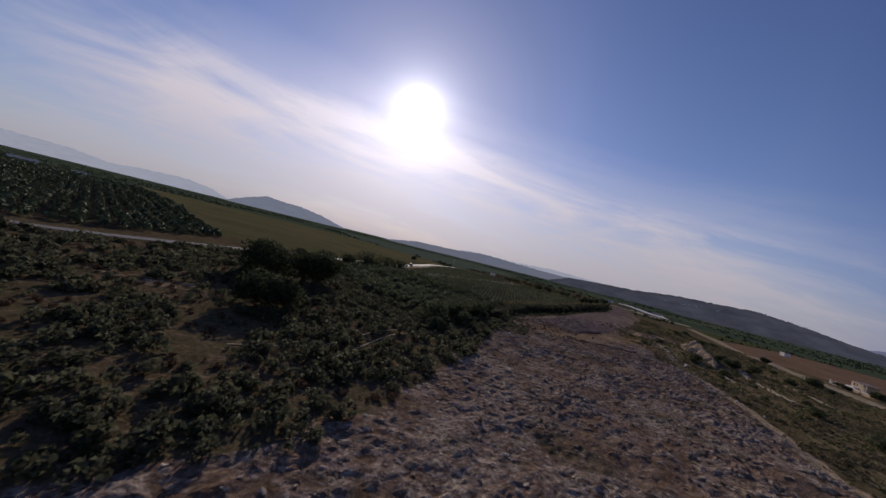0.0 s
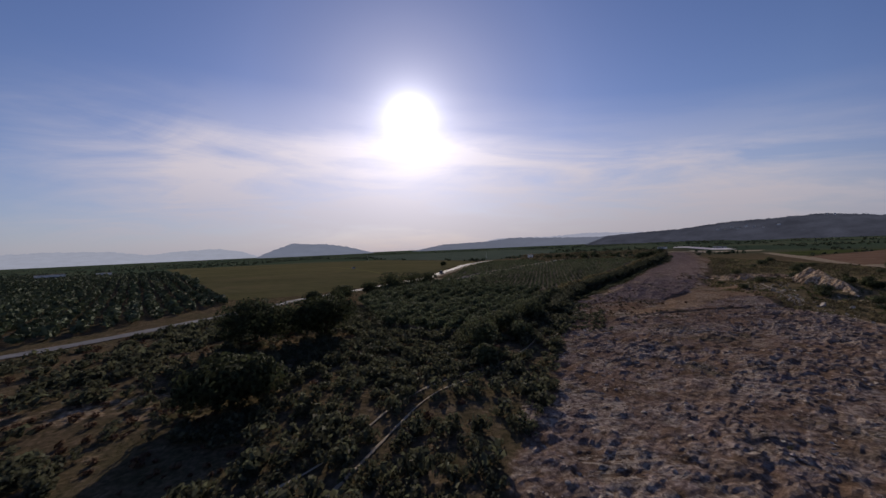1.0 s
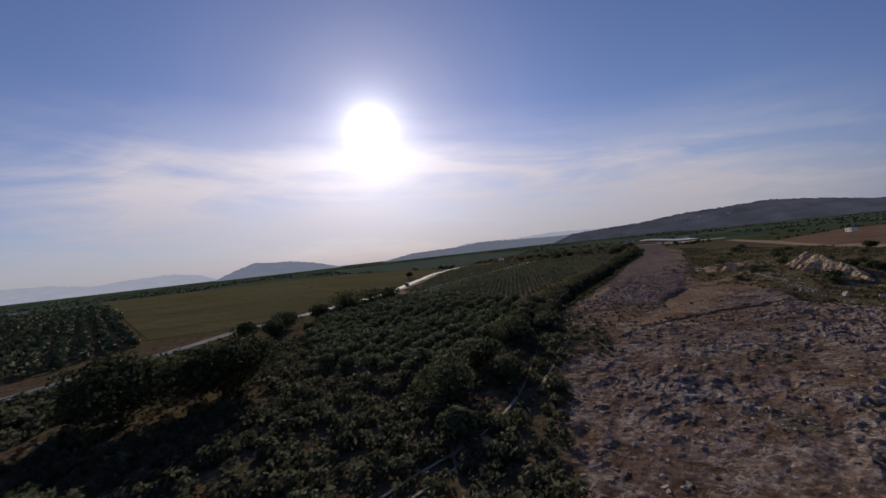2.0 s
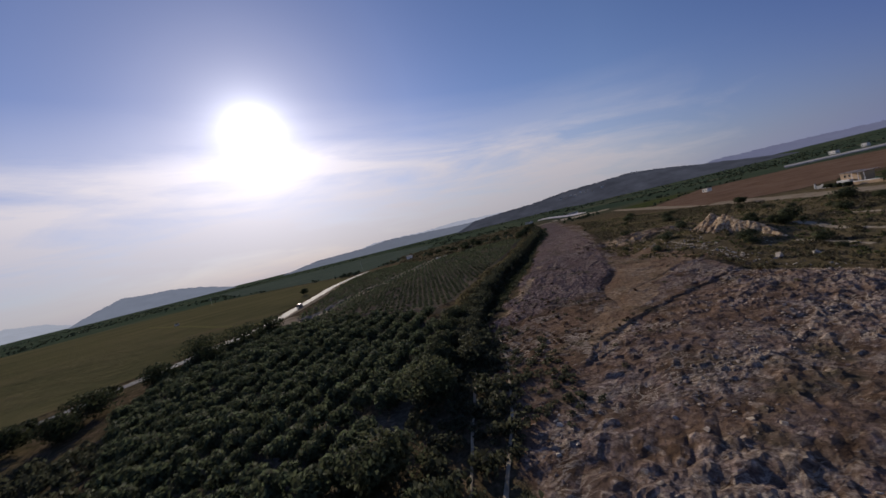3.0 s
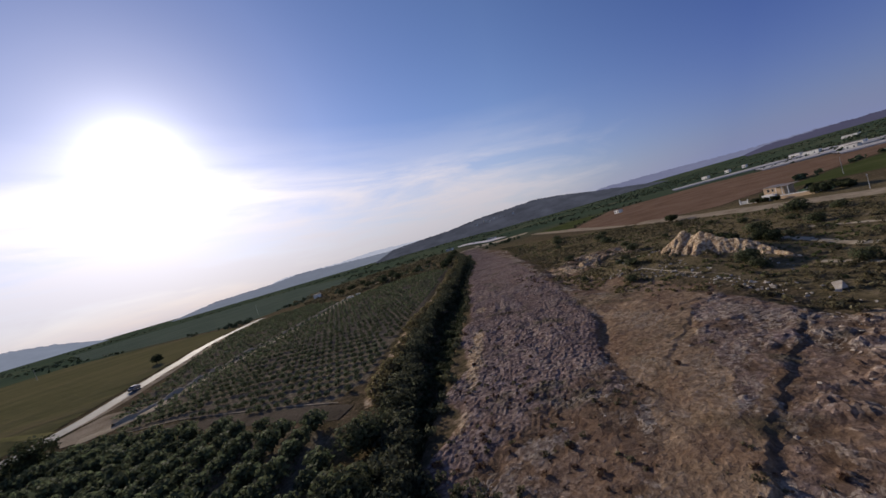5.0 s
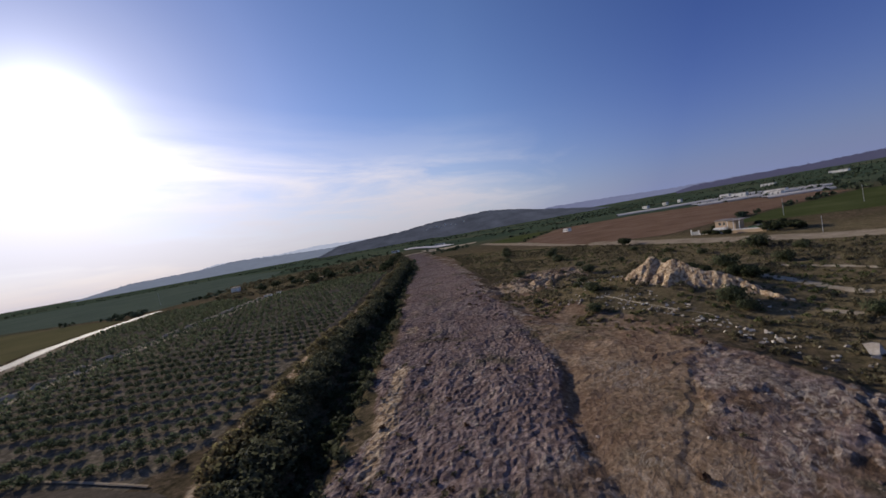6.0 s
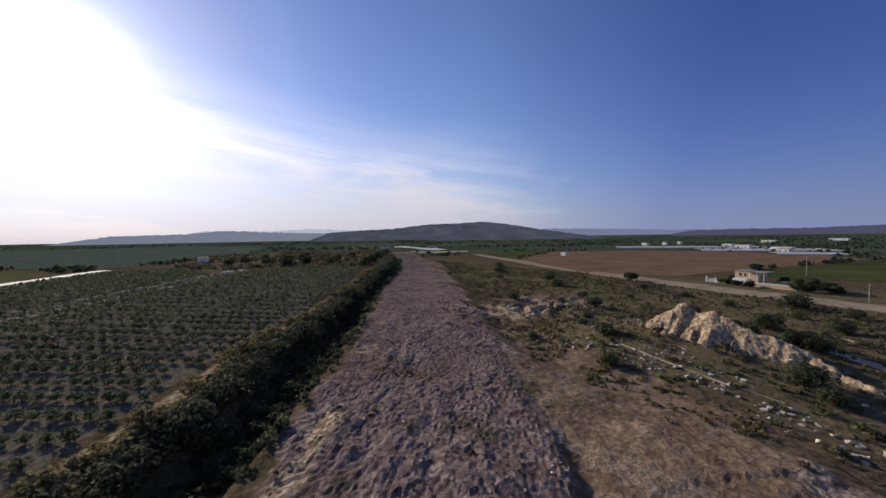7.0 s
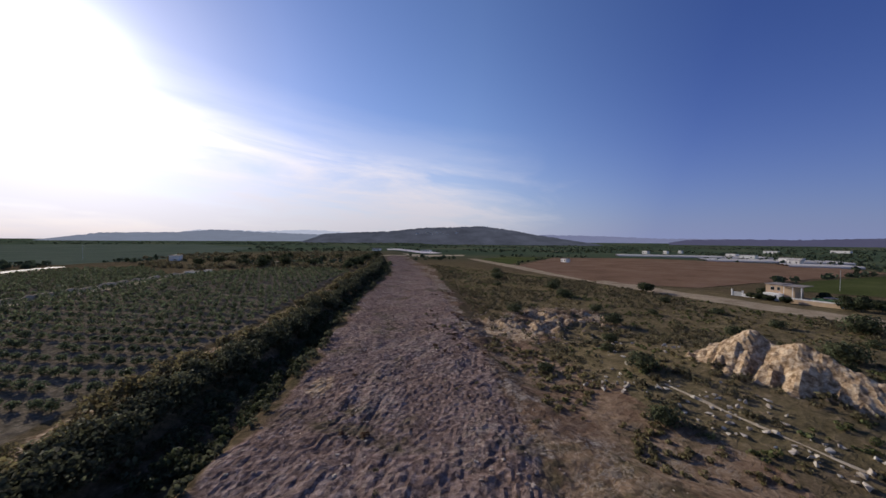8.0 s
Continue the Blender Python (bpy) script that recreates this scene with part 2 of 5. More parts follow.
YOUNG_FAR = [(-17, 231), (-10, 231), (3, 252), (22, 271), (40, 289), (62, 318), (52, 372), (22, 372), (7, 335), (-2, 295)]
GROVE = [(-26, 221), (-17, 211), (4, 192), (18, 178), (26, 166), (24, 152), (17, 132), (9, 112), (-4, 104), (-22, 118), (-40, 160), (-44, 190), (-36, 210)]
BANK = [(91, 147), (91, 168), (96, 184), (104, 199), (111, 203), (112, 195), (108, 184), (104, 174), (101, 164), (97, 150)]
STONE_ROWS = [((106, 178), (104, 175), 21), ((106, 168), (104, 162), 27), ((104, 160), (106, 156), 24), ((103, 156), (99, 146), 31), ((99, 146), (93, 136), 31), ((93, 136), (90, 120), 21), ((88, 118), (80, 88), 40), ((112, 178), (117, 184), 14), ((124, 177), (127, 178.5), 12), ((118, 150), (108, 142), 15), ((108, 172), (110, 160), 24), ((124, 184), (128, 192), 18)]
RIDGELETS = [[(68, 154.5), (73, 152.6), (81, 149.3), (92, 144)], [(60, 137.5), (74, 142), (82.6, 145.5), (91, 143.2)]]
RUBBLE = (129, 206)
OCHRE = [(38, 117.5), (44, 128), (52, 134), (57, 138), (61, 144), (65, 149), (74, 156), (81, 165), (89, 176), (92, 168), (95, 156), (93, 147), (83, 145.5), (74, 141), (64, 134), (56, 127), (47, 122.5)]
SHELF = [(56, 127), (64, 134), (74, 141), (83, 145.5), (93, 146), (91, 139), (84, 132.3), (70, 129)]


def line_x(points, y):
    """x along a polyline given by rising y."""
    p = np.array(points, float)
    return np.interp(y, p[:, 1], p[:, 0])


def line_y(points, x):
    p = np.array(points, float)
    return np.interp(x, p[:, 0], p[:, 1])


def inside(polygon, x, y):
    p = np.array(polygon, float)
    hit = np.zeros(np.shape(x), bool)
    for (x0, y0), (x1, y1) in zip(p, np.roll(p, -1, 0)):
        cross = (y0 > y) != (y1 > y)
        hit ^= cross & (x < (x1 - x0) * (y - y0) / (y1 - y0 + 1e-12) + x0)
    return hit


def away(points, x, y):
    """Distance to a polyline."""
    p = np.array(points, float)[:, :2]
    best = np.full(np.shape(x), 1e9)
    for a, b in zip(p[:-1], p[1:]):
        d = b - a
        k = np.clip(((x - a[0]) * d[0] + (y - a[1]) * d[1]) / (d @ d), 0, 1)
        best = np.minimum(best, np.hypot(x - a[0] - k * d[0], y - a[1] - k * d[1]))
    return best


TABLES = [np.random.RandomState(k).uniform(-1, 1, (256, 256)) for k in range(40)]


def wave(x, y, size, seed=0):
    """Smooth value noise, about -1 to 1."""
    table = TABLES[seed]
    u, v = np.asarray(x) / size + seed * 7.3, np.asarray(y) / size + seed * 3.1
    i, j = np.floor(u).astype(int), np.floor(v).astype(int)
    a, b = u - i, v - j
    a, b = a * a * (3 - 2 * a), b * b * (3 - 2 * b)
    g = lambda p, q: table[p % 256, q % 256]
    return (g(i, j) * (1 - a) + g(i + 1, j) * a) * (1 - b) + (g(i, j + 1) * (1 - a) + g(i + 1, j + 1) * a) * b


def step(k):
    k = np.clip(k, 0, 1)
    return k * k * (3 - 2 * k)


def strip(x, y, soft=3.0):
    """The bare rocky strip: 1 inside, 0 outside."""
    l, r = line_x(STRIP_LEFT, y) + 2.5 * wave(x, y, 7, 3), line_x(STRIP_RIGHT, y) + 2.5 * wave(x, y, 7, 4)
    k = np.clip((x - l) / soft, 0, 1) * np.clip((r - x) / soft, 0, 1)
    return k * np.clip((475 - y) / 20, 0, 1) * np.clip((y + 60) / 20, 0, 1)


def past_gully(x, y):
    """Metres to the left of the gully, along x."""
    return line_x(GULLY, y) - x


def karst(x, y):
    """The rough limestone to the south of the ledge."""
    return strip(x, y) * step((line_y(LEDGE, x) - y) / 2 + 0.5)


def purple(x, y):
    """The raised grey-violet rock along the hedge."""
    return strip(x, y) * step((past_gully(x, y) + 1.5 * wave(x, y, 5, 7)) / 3) * step((y - 138 + 4 * wave(x, y, 6, 8)) / 8)


def crag(x, y):
    """Limestone knobs that stand out of the earth: 0 to 1."""
    bend = 0.9 * wave(x, y, 3, 9)
    f = 0.35 * wave(x + bend, y + 0.6 * bend, 2.6, 5) + 0.45 * wave(x + bend, y, 1.2, 6) + 0.4 * wave(x, y, 0.8, 19)
    return np.clip((f + 0.6 * wave(x, y, 9, 36) + 0.35 * wave(x, y, 23, 38) - 0.02) / 0.5, 0, 1)


def crumple(x, y):
    """Crumpled rock, drawn out along the strip: 0 to 1."""
    u, v = 0.81 * x - 0.59 * y, 0.59 * x + 0.81 * y
    bend = 0.8 * wave(x, y, 2.5, 10)
    f = 0.5 * wave(u + bend, v * 0.4, 2.6, 11) + 0.4 * wave(u + bend, v * 0.5, 1.4, 20) + 0.25 * wave(u, v * 0.7, 0.85, 37)
    return np.clip((f + 0.3) / 0.9, 0, 1) * (0.3 + 0.7 * step(0.5 + 1.3 * wave(x, y, 10, 39)))


def rise(x, y):
    v = (-0.81 * (x - 60) + 0.58 * (y - 172) + 5) / 45
    return 4.5 * step((y - 190) / 130) * step(v)


def mound(x, y, bare=False):
    """The eroded spoil ridge on its gentle apron; bare: how far the pale spoil stands out of the apron."""
    p = np.array(MOUND, float)
    best, apron = np.zeros(np.shape(x)), np.zeros(np.shape(x))
    for a, b in zip(p[:-1], p[1:]):
        d = (b - a)[:2]
        k = np.clip(((x - a[0]) * d[0] + (y - a[1]) * d[1]) / (d @ d), 0, 1)
        top = a[2] + k * (b[2] - a[2])
        dx, dy = x - a[0] - k * d[0], y - a[1] - k * d[1]
        west = dx * d[1] - dy * d[0] < 0
        west = np.where(d[1] < 0, ~west, west)
        far = np.hypot(dx, dy)
        along = y + 0.5 * x
        runnel = 1 + 0.16 * wave(along + 0.5 * far, far * 0.35, 0.85, 12) + 0.06 * wave(along + 0.5 * far, far * 0.3, 2.3, 13)
        slope = np.where(west, 0.82, 0.9) * runnel
        best = np.maximum(best, top - 0.2 + 0.22 * wave(along, along * 0, 1.3, 35) - far * slope + 0.2 * wave(x, y, 0.9, 14) + 0.16 * wave(x + 0.7 * y, y, 1.9, 34))
        apron = np.maximum(apron, 0.42 * top - 0.13 * far)
    return np.maximum(best - apron, 0) if bare else np.maximum(best, apron)


def height(x, y):
    x, y = np.asarray(x, float), np.asarray(y, float)
    near = np.exp(-((np.hypot(x - 60, y - 120) / 240) ** 2))
    h = rise(x, y) + near * (0.5 * wave(x, y, 40, 1) + 0.25 * wave(x, y, 15, 2))
    s, ka, pu = strip(x, y), karst(x, y), purple(x, y)
    broad = s * step((past_gully(x, y) + 2.5) / 7) * step((y - 132) / 18)
    h = h + near * (0.3 * ka * crag(x, y) + 0.35 * pu * crumple(x, y) + 0.2 * (s - np.maximum(ka, pu)).clip(0, 1) * crumple(x + 40, y) + 0.2 * inside(SHELF, x, y) * crag(x, y))
    u, v, bend = 0.81 * x - 0.59 * y, 0.59 * x + 0.81 * y, 0.8 * wave(x, y, 2.5, 10)
    clod = np.abs(wave(u + bend, 0.55 * v, 2.6, 23)) + 0.6 * np.abs(wave(u, 0.7 * v + bend, 1.35, 22)) - 0.5
    h = h + near * s * (0.17 * pu + 0.16 * ka + 0.08) * (0.45 + 0.9 * step(0.5 + 1.2 * wave(x, y, 8, 31))) * clod
    h = h + near * s * (0.05 * wave(x, y, 1.1, 15) + 0.14 * wave(x, y, 4.4, 16))
    h = h + 0.3 * broad - 0.15 * s * step((y - 118) / 10) * (1 - broad) * step((185 - y) / 12)
    # the ledge: the north side stands higher
    d = y - line_y(LEDGE, x) + 0.7 * wave(x, y, 1.8, 17) + 0.4 * wave(x, y, 0.9, 18)
    on = step((x - 32) / 5) * step((90 - x) / 5)
    h = h + on * (0.2 * step(d / 0.5 + 0.5) * np.exp(-np.maximum(d, 0) / 7) - 0.12 * (1 - step(d / 0.5 + 0.5)) * np.exp(-np.maximum(-d, 0) / 2.5))
    # the gully: a washed-out trench
    g = away(GULLY, x + 0.7 * wave(x, y, 2.5, 18), y)
    h = h - 0.35 * np.exp(-((g / 1.2) ** 2)) * step(wave(x, y, 9, 27) + 0.75) * step((195 - y) / 25) * step((y - 130) / 6) * s
    # two low ledges in the washed earth beside the gully
    for line in RIDGELETS:
        q = y - line_y(line, x) + 0.5 * wave(x, y, 2.0, 17) + 0.3 * wave(x, y, 0.9, 18)
        span = step((x - line[0][0]) / 4) * step((line[-1][0] - x) / 4)
        h = h + span * 0.1 * (step(q / 0.6 + 0.5) * np.exp(-np.maximum(q, 0) / 4) - 0.6 * (1 - step(q / 0.6 + 0.5)) * np.exp(-np.maximum(-q, 0) / 2))
    # the bank on the right of the strip, and the scrub beyond it
    e = x - line_x(STRIP_RIGHT, y)
    h = h - 0.9 * step(e / 5 + 0.5) * np.exp(-np.maximum(e, 0) / 60) * step((330 - y) / 60)
    # the orchard lies above the strip, behind a short bank
    h = h + 1.3 * step((line_x(HEDGE, y) + 5 - x) / 5) * step((y - 150) / 20) * step((340 - y) / 50) * step((x - line_x(HEDGE, y) + 90) / 40)
    # the ditch between the hedge and the bare rock
    ditch_l, ditch_r = line_x(HEDGE, y) + 5.5, line_x(STRIP_LEFT, y) - 0.5
    h = h - 1.0 * step((x - ditch_l) / 2.0) * step((ditch_r - x) / 2.5) * step((y - 140) / 15) * step((330 - y) / 60)
    # a heap of broken rock at the edge of the scrub
    h = h + 1.1 * np.exp(-((np.hypot((x - RUBBLE[0]) / 1.5, y - RUBBLE[1]) / 14) ** 4)) * crag(x + 20, y)
    return h + mound(x, y)


def mesh_from(name, verts, faces, material=None, smooth=False, normals=None):
    """A mesh from arrays of places and of three- or four-cornered faces, with normals of its own if given."""
    verts, faces = np.asarray(verts, np.float32), np.asarray(faces, np.int32)
    me = bpy.data.meshes.new(name)
    me.vertices.add(len(verts))
    me.vertices.foreach_set("co", verts.ravel())
    me.loops.add(faces.size)
    me.loops.foreach_set("vertex_index", faces.ravel())
    me.polygons.add(len(faces))
    k = faces.shape[1]
    me.polygons.foreach_set("loop_start", np.arange(0, faces.size, k, dtype=np.int32))
    me.polygons.foreach_set("loop_total", np.full(len(faces), k, np.int32))
    me.polygons.foreach_set("use_smooth", np.full(len(faces), smooth))
    me.update(calc_edges=True)
    if normals is not None:
        me.polygons.foreach_set("use_smooth", np.full(len(faces), True))
        me.normals_split_custom_set_from_vertices(np.asarray(normals, np.float32))
    if material:
        me.materials.append(material)
    return me


def part(name, data, material, parent, label=""):
    """Links a mesh or a bmesh as one part of a thing."""
    if isinstance(data, bmesh.types.BMesh):
        me = bpy.data.meshes.new(name)
        data.to_mesh(me)
        data.free()
    else:
        me = data
    if material and not me.materials:
        me.materials.append(material)
    ob = new(name, me)
    ob.parent = parent
    return tagged(ob, label)


def thing(name, label, category, m=Matrix(), group="", kind=""):
    ob = new(name)
    ob.empty_display_size = 0.3
    ob.matrix_world = m
    return tagged(ob, label, category, group, kind)


def axis(fine0, fine1, gap, far0, far1, grow=1.12):
    a = list(np.arange(fine0, fine1, gap))
    d = gap
    while a[-1] < far1:
        d *= grow
        a.append(a[-1] + d)
    d, low = gap, []
    while (low[-1] if low else a[0]) > far0:
        d *= grow
        low.append((low[-1] if low else a[0]) - d)
    return np.array(low[::-1] + a)


gx, gy = axis(-22, 138, 0.42, -4800, 4800, 1.12), axis(16, 205, 0.42, -1500, 4800, 1.065)
X, Y = np.meshgrid(gx, gy)
rows_n, cols_n = X.shape
idx = np.arange(rows_n * cols_n).reshape(rows_n, cols_n)
quads = np.stack([idx[:-1, :-1], idx[:-1, 1:], idx[1:, 1:], idx[1:, :-1]], -1).reshape(-1, 4)
# broken stone: small uneven facets where the rock is bare
broken = np.random.RandomState(77).uniform(-1, 1, X.shape) * strip(X, Y) * np.exp(-((np.hypot(X - 60, Y - 120) / 150) ** 2))
broken *= 0.03 + 0.07 * karst(X, Y) * np.sqrt(crag(X, Y)) + 0.07 * purple(X, Y)
broken += np.random.RandomState(78).uniform(-0.12, 0.12, X.shape) * (mound(X, Y, True) > 0.15)
ground_mesh = mesh_from("ground", np.stack([X, Y, height(X, Y) + broken], -1).reshape(-1, 3), quads, None, True)
bare_face = (strip(X, Y).ravel()[quads].mean(1) > 0.5) | (mound(X, Y, True).ravel()[quads].mean(1) > 0.15)
ground_mesh.polygons.foreach_set("use_smooth", ~bare_face)


def zone(name, values):
    ground_mesh.attributes.new(name, "FLOAT", "POINT").data.foreach_set("value", np.asarray(values, np.float32).ravel())


JX, JY = X + 1.3 * wave(X, Y, 4, 20), Y + 1.3 * wave(X, Y, 4, 21)
stony = np.exp(-((np.hypot((X - RUBBLE[0]) / 1.5, Y - RUBBLE[1]) / 15) ** 4)) * step(0.75 + wave(X, Y, 9, 31))
zone("rock", np.maximum(strip(X, Y), stony))
zone("crag", np.maximum(np.maximum(karst(X, Y) * crag(X, Y), 0.6 * purple(X, Y) * crumple(X, Y)), np.maximum(0.8 * strip(X, Y) * (crag(X + 60, Y) > 0.35), inside(SHELF, JX, JY) * crag(X, Y))))
zone("violet", np.maximum(np.maximum(purple(X, Y), 0.45 * karst(X, Y)), 0.5 * inside(SHELF, JX, JY)))
zone("ochre", (inside(OCHRE, JX, JY) | inside(BANK, JX, JY)) * 1.0)
zone("bank", inside(BANK, JX, JY) * 1.0)
zone("grass", step((X - line_x(STRIP_RIGHT, Y) - 4) / 8) * step((230 - X) / 20) * step((420 - Y) / 40))
zone("heath", np.exp(-((np.hypot(X - 140, (Y - 430) / 1.3) / 95) ** 4)))
zone("orchard", (inside(YOUNG, X, Y) | inside(YOUNG_FAR, X, Y) | inside(GROVE, X, Y)) * 1.0)
bank = 1.3 * np.exp(-((X - line_x(STRIP_RIGHT, Y) - 0.5) / 2.6) ** 2) * (Y < 128) * (Y > 10)
edge_crust = 0.8 * np.exp(-(((X - line_x(STRIP_LEFT, Y) - 4.5) / 2.4) ** 2)) * (Y > 145) * (Y < 215) * step(wave(X, Y, 8, 31) + 0.6)
verge = np.exp(-(((X - line_x(HEDGE, Y) + 1.0) / 2.0) ** 2)) * (Y > 166) * (Y < 330) * 0.8
sand = np.exp(-((np.hypot((X + 46) / 1.6, Y - 70) / 13) ** 2)) * 0.5 + np.exp(-((np.hypot(X - 4, (Y - 84)) / 4) ** 2)) + 1.1 * stony
zone("pale", np.clip(np.maximum(np.maximum(np.maximum(bank, edge_crust), verge), sand * (0.6 + 0.6 * wave(X, Y, 5, 23))) + 1.4 * (mound(X, Y, True) > 0.1), 0, 1))
zone("far", step((np.hypot(X - 60, Y - 150) - 260) / 250) * (1 - np.exp(-((np.hypot(X - 140, (Y - 430) / 1.3) / 95) ** 4))))


def ground_material():
    m = bpy.data.materials.new("stony ground")
    tree, add, link, math_, mix, ramp = nodes_of(m)
    at = add("ShaderNodeTexCoord").outputs["Object"]

    def noise_at(scale, detail=5.0, rough=0.6, warp=0.0):
        t = add("ShaderNodeTexNoise", i_Scale=scale, i_Detail=detail, i_Roughness=rough, i_Distortion=warp)
        link(at, t.inputs["Vector"])
        return t.outputs["Fac"]

    def zone_of(name):
        a = add("ShaderNodeAttribute")
        a.attribute_name = name
        return a.outputs["Fac"]

    big, mid, small, grain = noise_at(0.045), noise_at(0.33, 6.0, 0.65, 0.4), noise_at(1.5, 6.0, 0.65, 0.3), noise_at(6.0, 4.0, 0.7)
    # limestone: grey faces, with pale crusts and brown earth between
    earth = ramp(mid, [(0.32, (0.105, 0.066, 0.042)), (0.5, (0.195, 0.128, 0.082)), (0.68, (0.29, 0.2, 0.13))])
    grey = ramp(small, [(0.36, (0.14, 0.094, 0.068)), (0.48, (0.25, 0.184, 0.14)), (0.58, (0.38, 0.3, 0.23)), (0.68, (0.6, 0.5, 0.4))])
    violet = ramp(small, [(0.36, (0.13, 0.088, 0.078)), (0.5, (0.255, 0.182, 0.16)), (0.64, (0.43, 0.325, 0.285))])
    ochre = ramp(small, [(0.32, (0.2, 0.13, 0.078)), (0.5, (0.35, 0.235, 0.145)), (0.7, (0.5, 0.36, 0.235))])
    bare = math_("ADD", zone_of("crag"), math_("MULTIPLY", math_("SUBTRACT", small, 0.5), 1.2))
    stone = mix(ramp(bare, [(0.25, 0.0), (0.55, 1.0)]), earth, grey)
    stone = mix(ramp(math_("ADD", zone_of("violet"), math_("MULTIPLY", math_("SUBTRACT", mid, 0.5), 1.6)), [(0.3, 0.0), (0.75, 0.9)]), stone, violet)
    stone = mix(ramp(math_("ADD", zone_of("ochre"), math_("MULTIPLY", math_("SUBTRACT", mid, 0.5), 1.6)), [(0.4, 0.0), (0.8, 0.85)]), stone, ochre)
    turned = add("ShaderNodeMapping")
    turned.inputs["Rotation"].default_value = (0, 0, radians(36))
    turned.inputs["Scale"].default_value = (1.0, 0.7, 1.0)
    link(at, turned.inputs[0])
    streak = add("ShaderNodeTexNoise", i_Scale=0.7, i_Detail=5.0, i_Roughness=0.62, i_Distortion=0.6)
    link(turned.outputs[0], streak.inputs["Vector"])
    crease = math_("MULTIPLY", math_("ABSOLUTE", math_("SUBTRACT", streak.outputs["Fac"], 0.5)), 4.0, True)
    # darken the stone along its creases: the folds' shade put into the colour
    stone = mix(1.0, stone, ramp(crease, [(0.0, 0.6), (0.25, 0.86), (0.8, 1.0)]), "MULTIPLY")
    # broad patches of rusty earth and of dark moss, and thin pale crusts that flake off, their paleness also painting
    # in sunlit rims
    wide, wider = noise_at(0.11, 4.0, 0.6, 0.5), noise_at(0.075, 3.0, 0.55, 0.3)
    rust = ramp(small, [(0.34, (0.12, 0.07, 0.042)), (0.5, (0.2, 0.125, 0.08)), (0.66, (0.3, 0.2, 0.13))])
    stone = mix(math_("MULTIPLY", ramp(wide, [(0.5, 0.0), (0.6, 0.75)]), math_("SUBTRACT", 1.0, math_("MULTIPLY", zone_of("violet"), 0.7), True)), stone, rust)
    moss = ramp(small, [(0.36, (0.05, 0.045, 0.024)), (0.64, (0.12, 0.1, 0.055))])
    stone = mix(math_("MULTIPLY", ramp(wider, [(0.54, 0.0), (0.64, 0.75)]), ramp(mid, [(0.42, 0.0), (0.56, 1.0)])), stone, moss)
    across = add("ShaderNodeMapping")
    across.inputs["Rotation"].default_value = (0, 0, radians(-20))
    across.inputs["Scale"].default_value = (0.5, 1.0, 1.0)
    link(at, across.inputs[0])
    flake = add("ShaderNodeTexNoise", i_Scale=1.0, i_Detail=4.0, i_Roughness=0.58, i_Distortion=0.8)
    link(across.outputs[0], flake.inputs["Vector"])
    thin = ramp(math_("ABSOLUTE", math_("SUBTRACT", flake.outputs["Fac"], 0.53)), [(0.0, 1.0), (0.022, 0.8), (0.045, 0.0)])
    lit_crust = math_("MULTIPLY", thin, ramp(wide, [(0.4, 1.0), (0.52, 0.05)]))
    stone = mix(math_("MULTIPLY", lit_crust, math_("SUBTRACT", 0.9, math_("MULTIPLY", math_("MAXIMUM", zone_of("violet"), zone_of("ochre")), 0.5))), stone, ramp(grain, [(0.35, (0.4, 0.32, 0.235)), (0.65, (0.62, 0.53, 0.41))]))
    stone = mix(1.0, stone, (0.87, 0.88, 0.9), "MULTIPLY")
    # scrub floor: olive, brown and dry straw
    patchy = math_("ADD", math_("MULTIPLY", mid, 0.45), math_("MULTIPLY", small, 0.55))
    scrub = ramp(patchy, [(0.34, (0.042, 0.036, 0.02)), (0.46, (0.085, 0.066, 0.038)), (0.56, (0.14, 0.102, 0.064)), (0.66, (0.26, 0.195, 0.13))])
    scrub = mix(ramp(big, [(0.44, 0.0), (0.62, 0.4)]), scrub, ramp(small, [(0.35, (0.055, 0.056, 0.024)), (0.65, (0.125, 0.112, 0.055))]))
    grass = ramp(patchy, [(0.34, (0.075, 0.06, 0.032)), (0.45, (0.13, 0.104, 0.055)), (0.56, (0.182, 0.142, 0.08)), (0.68, (0.29, 0.215, 0.14))])
    scrub = mix(math_("MULTIPLY", math_("MAXIMUM", zone_of("grass"), zone_of("heath")), ramp(noise_at(0.12, 3.0), [(0.36, 0.45), (0.52, 0.95)])), scrub, grass)
    soil = ramp(small, [(0.35, (0.095, 0.08, 0.056)), (0.55, (0.165, 0.137, 0.098)), (0.7, (0.29, 0.24, 0.175))])
    pale = ramp(small, [(0.34, (0.15, 0.097, 0.056)), (0.48, (0.34, 0.24, 0.147)), (0.62, (0.57, 0.45, 0.31))])
    # the far plain leans to blue-green, with slight haze put into its colour
    plain = ramp(noise_at(0.006, 4.0), [(0.36, (0.05, 0.072, 0.046)), (0.5, (0.062, 0.085, 0.052)), (0.6, (0.085, 0.1, 0.058)), (0.74, (0.13, 0.11, 0.075))])
    colour = mix(zone_of("orchard"), scrub, soil)
    colour = mix(zone_of("far"), colour, plain)
    edge = math_("ADD", math_("MAXIMUM", zone_of("rock"), math_("MULTIPLY", zone_of("bank"), 0.9)), math_("MULTIPLY", math_("SUBTRACT", mid, 0.5), 0.9))
    colour = mix(ramp(edge, [(0.35, 0.0), (0.6, 1.0)]), colour, stone)
    light = math_("ADD", zone_of("pale"), math_("MULTIPLY", math_("SUBTRACT", mid, 0.5), 1.2))
    colour = mix(ramp(light, [(0.38, 0.0), (0.62, 1.0)]), colour, pale)
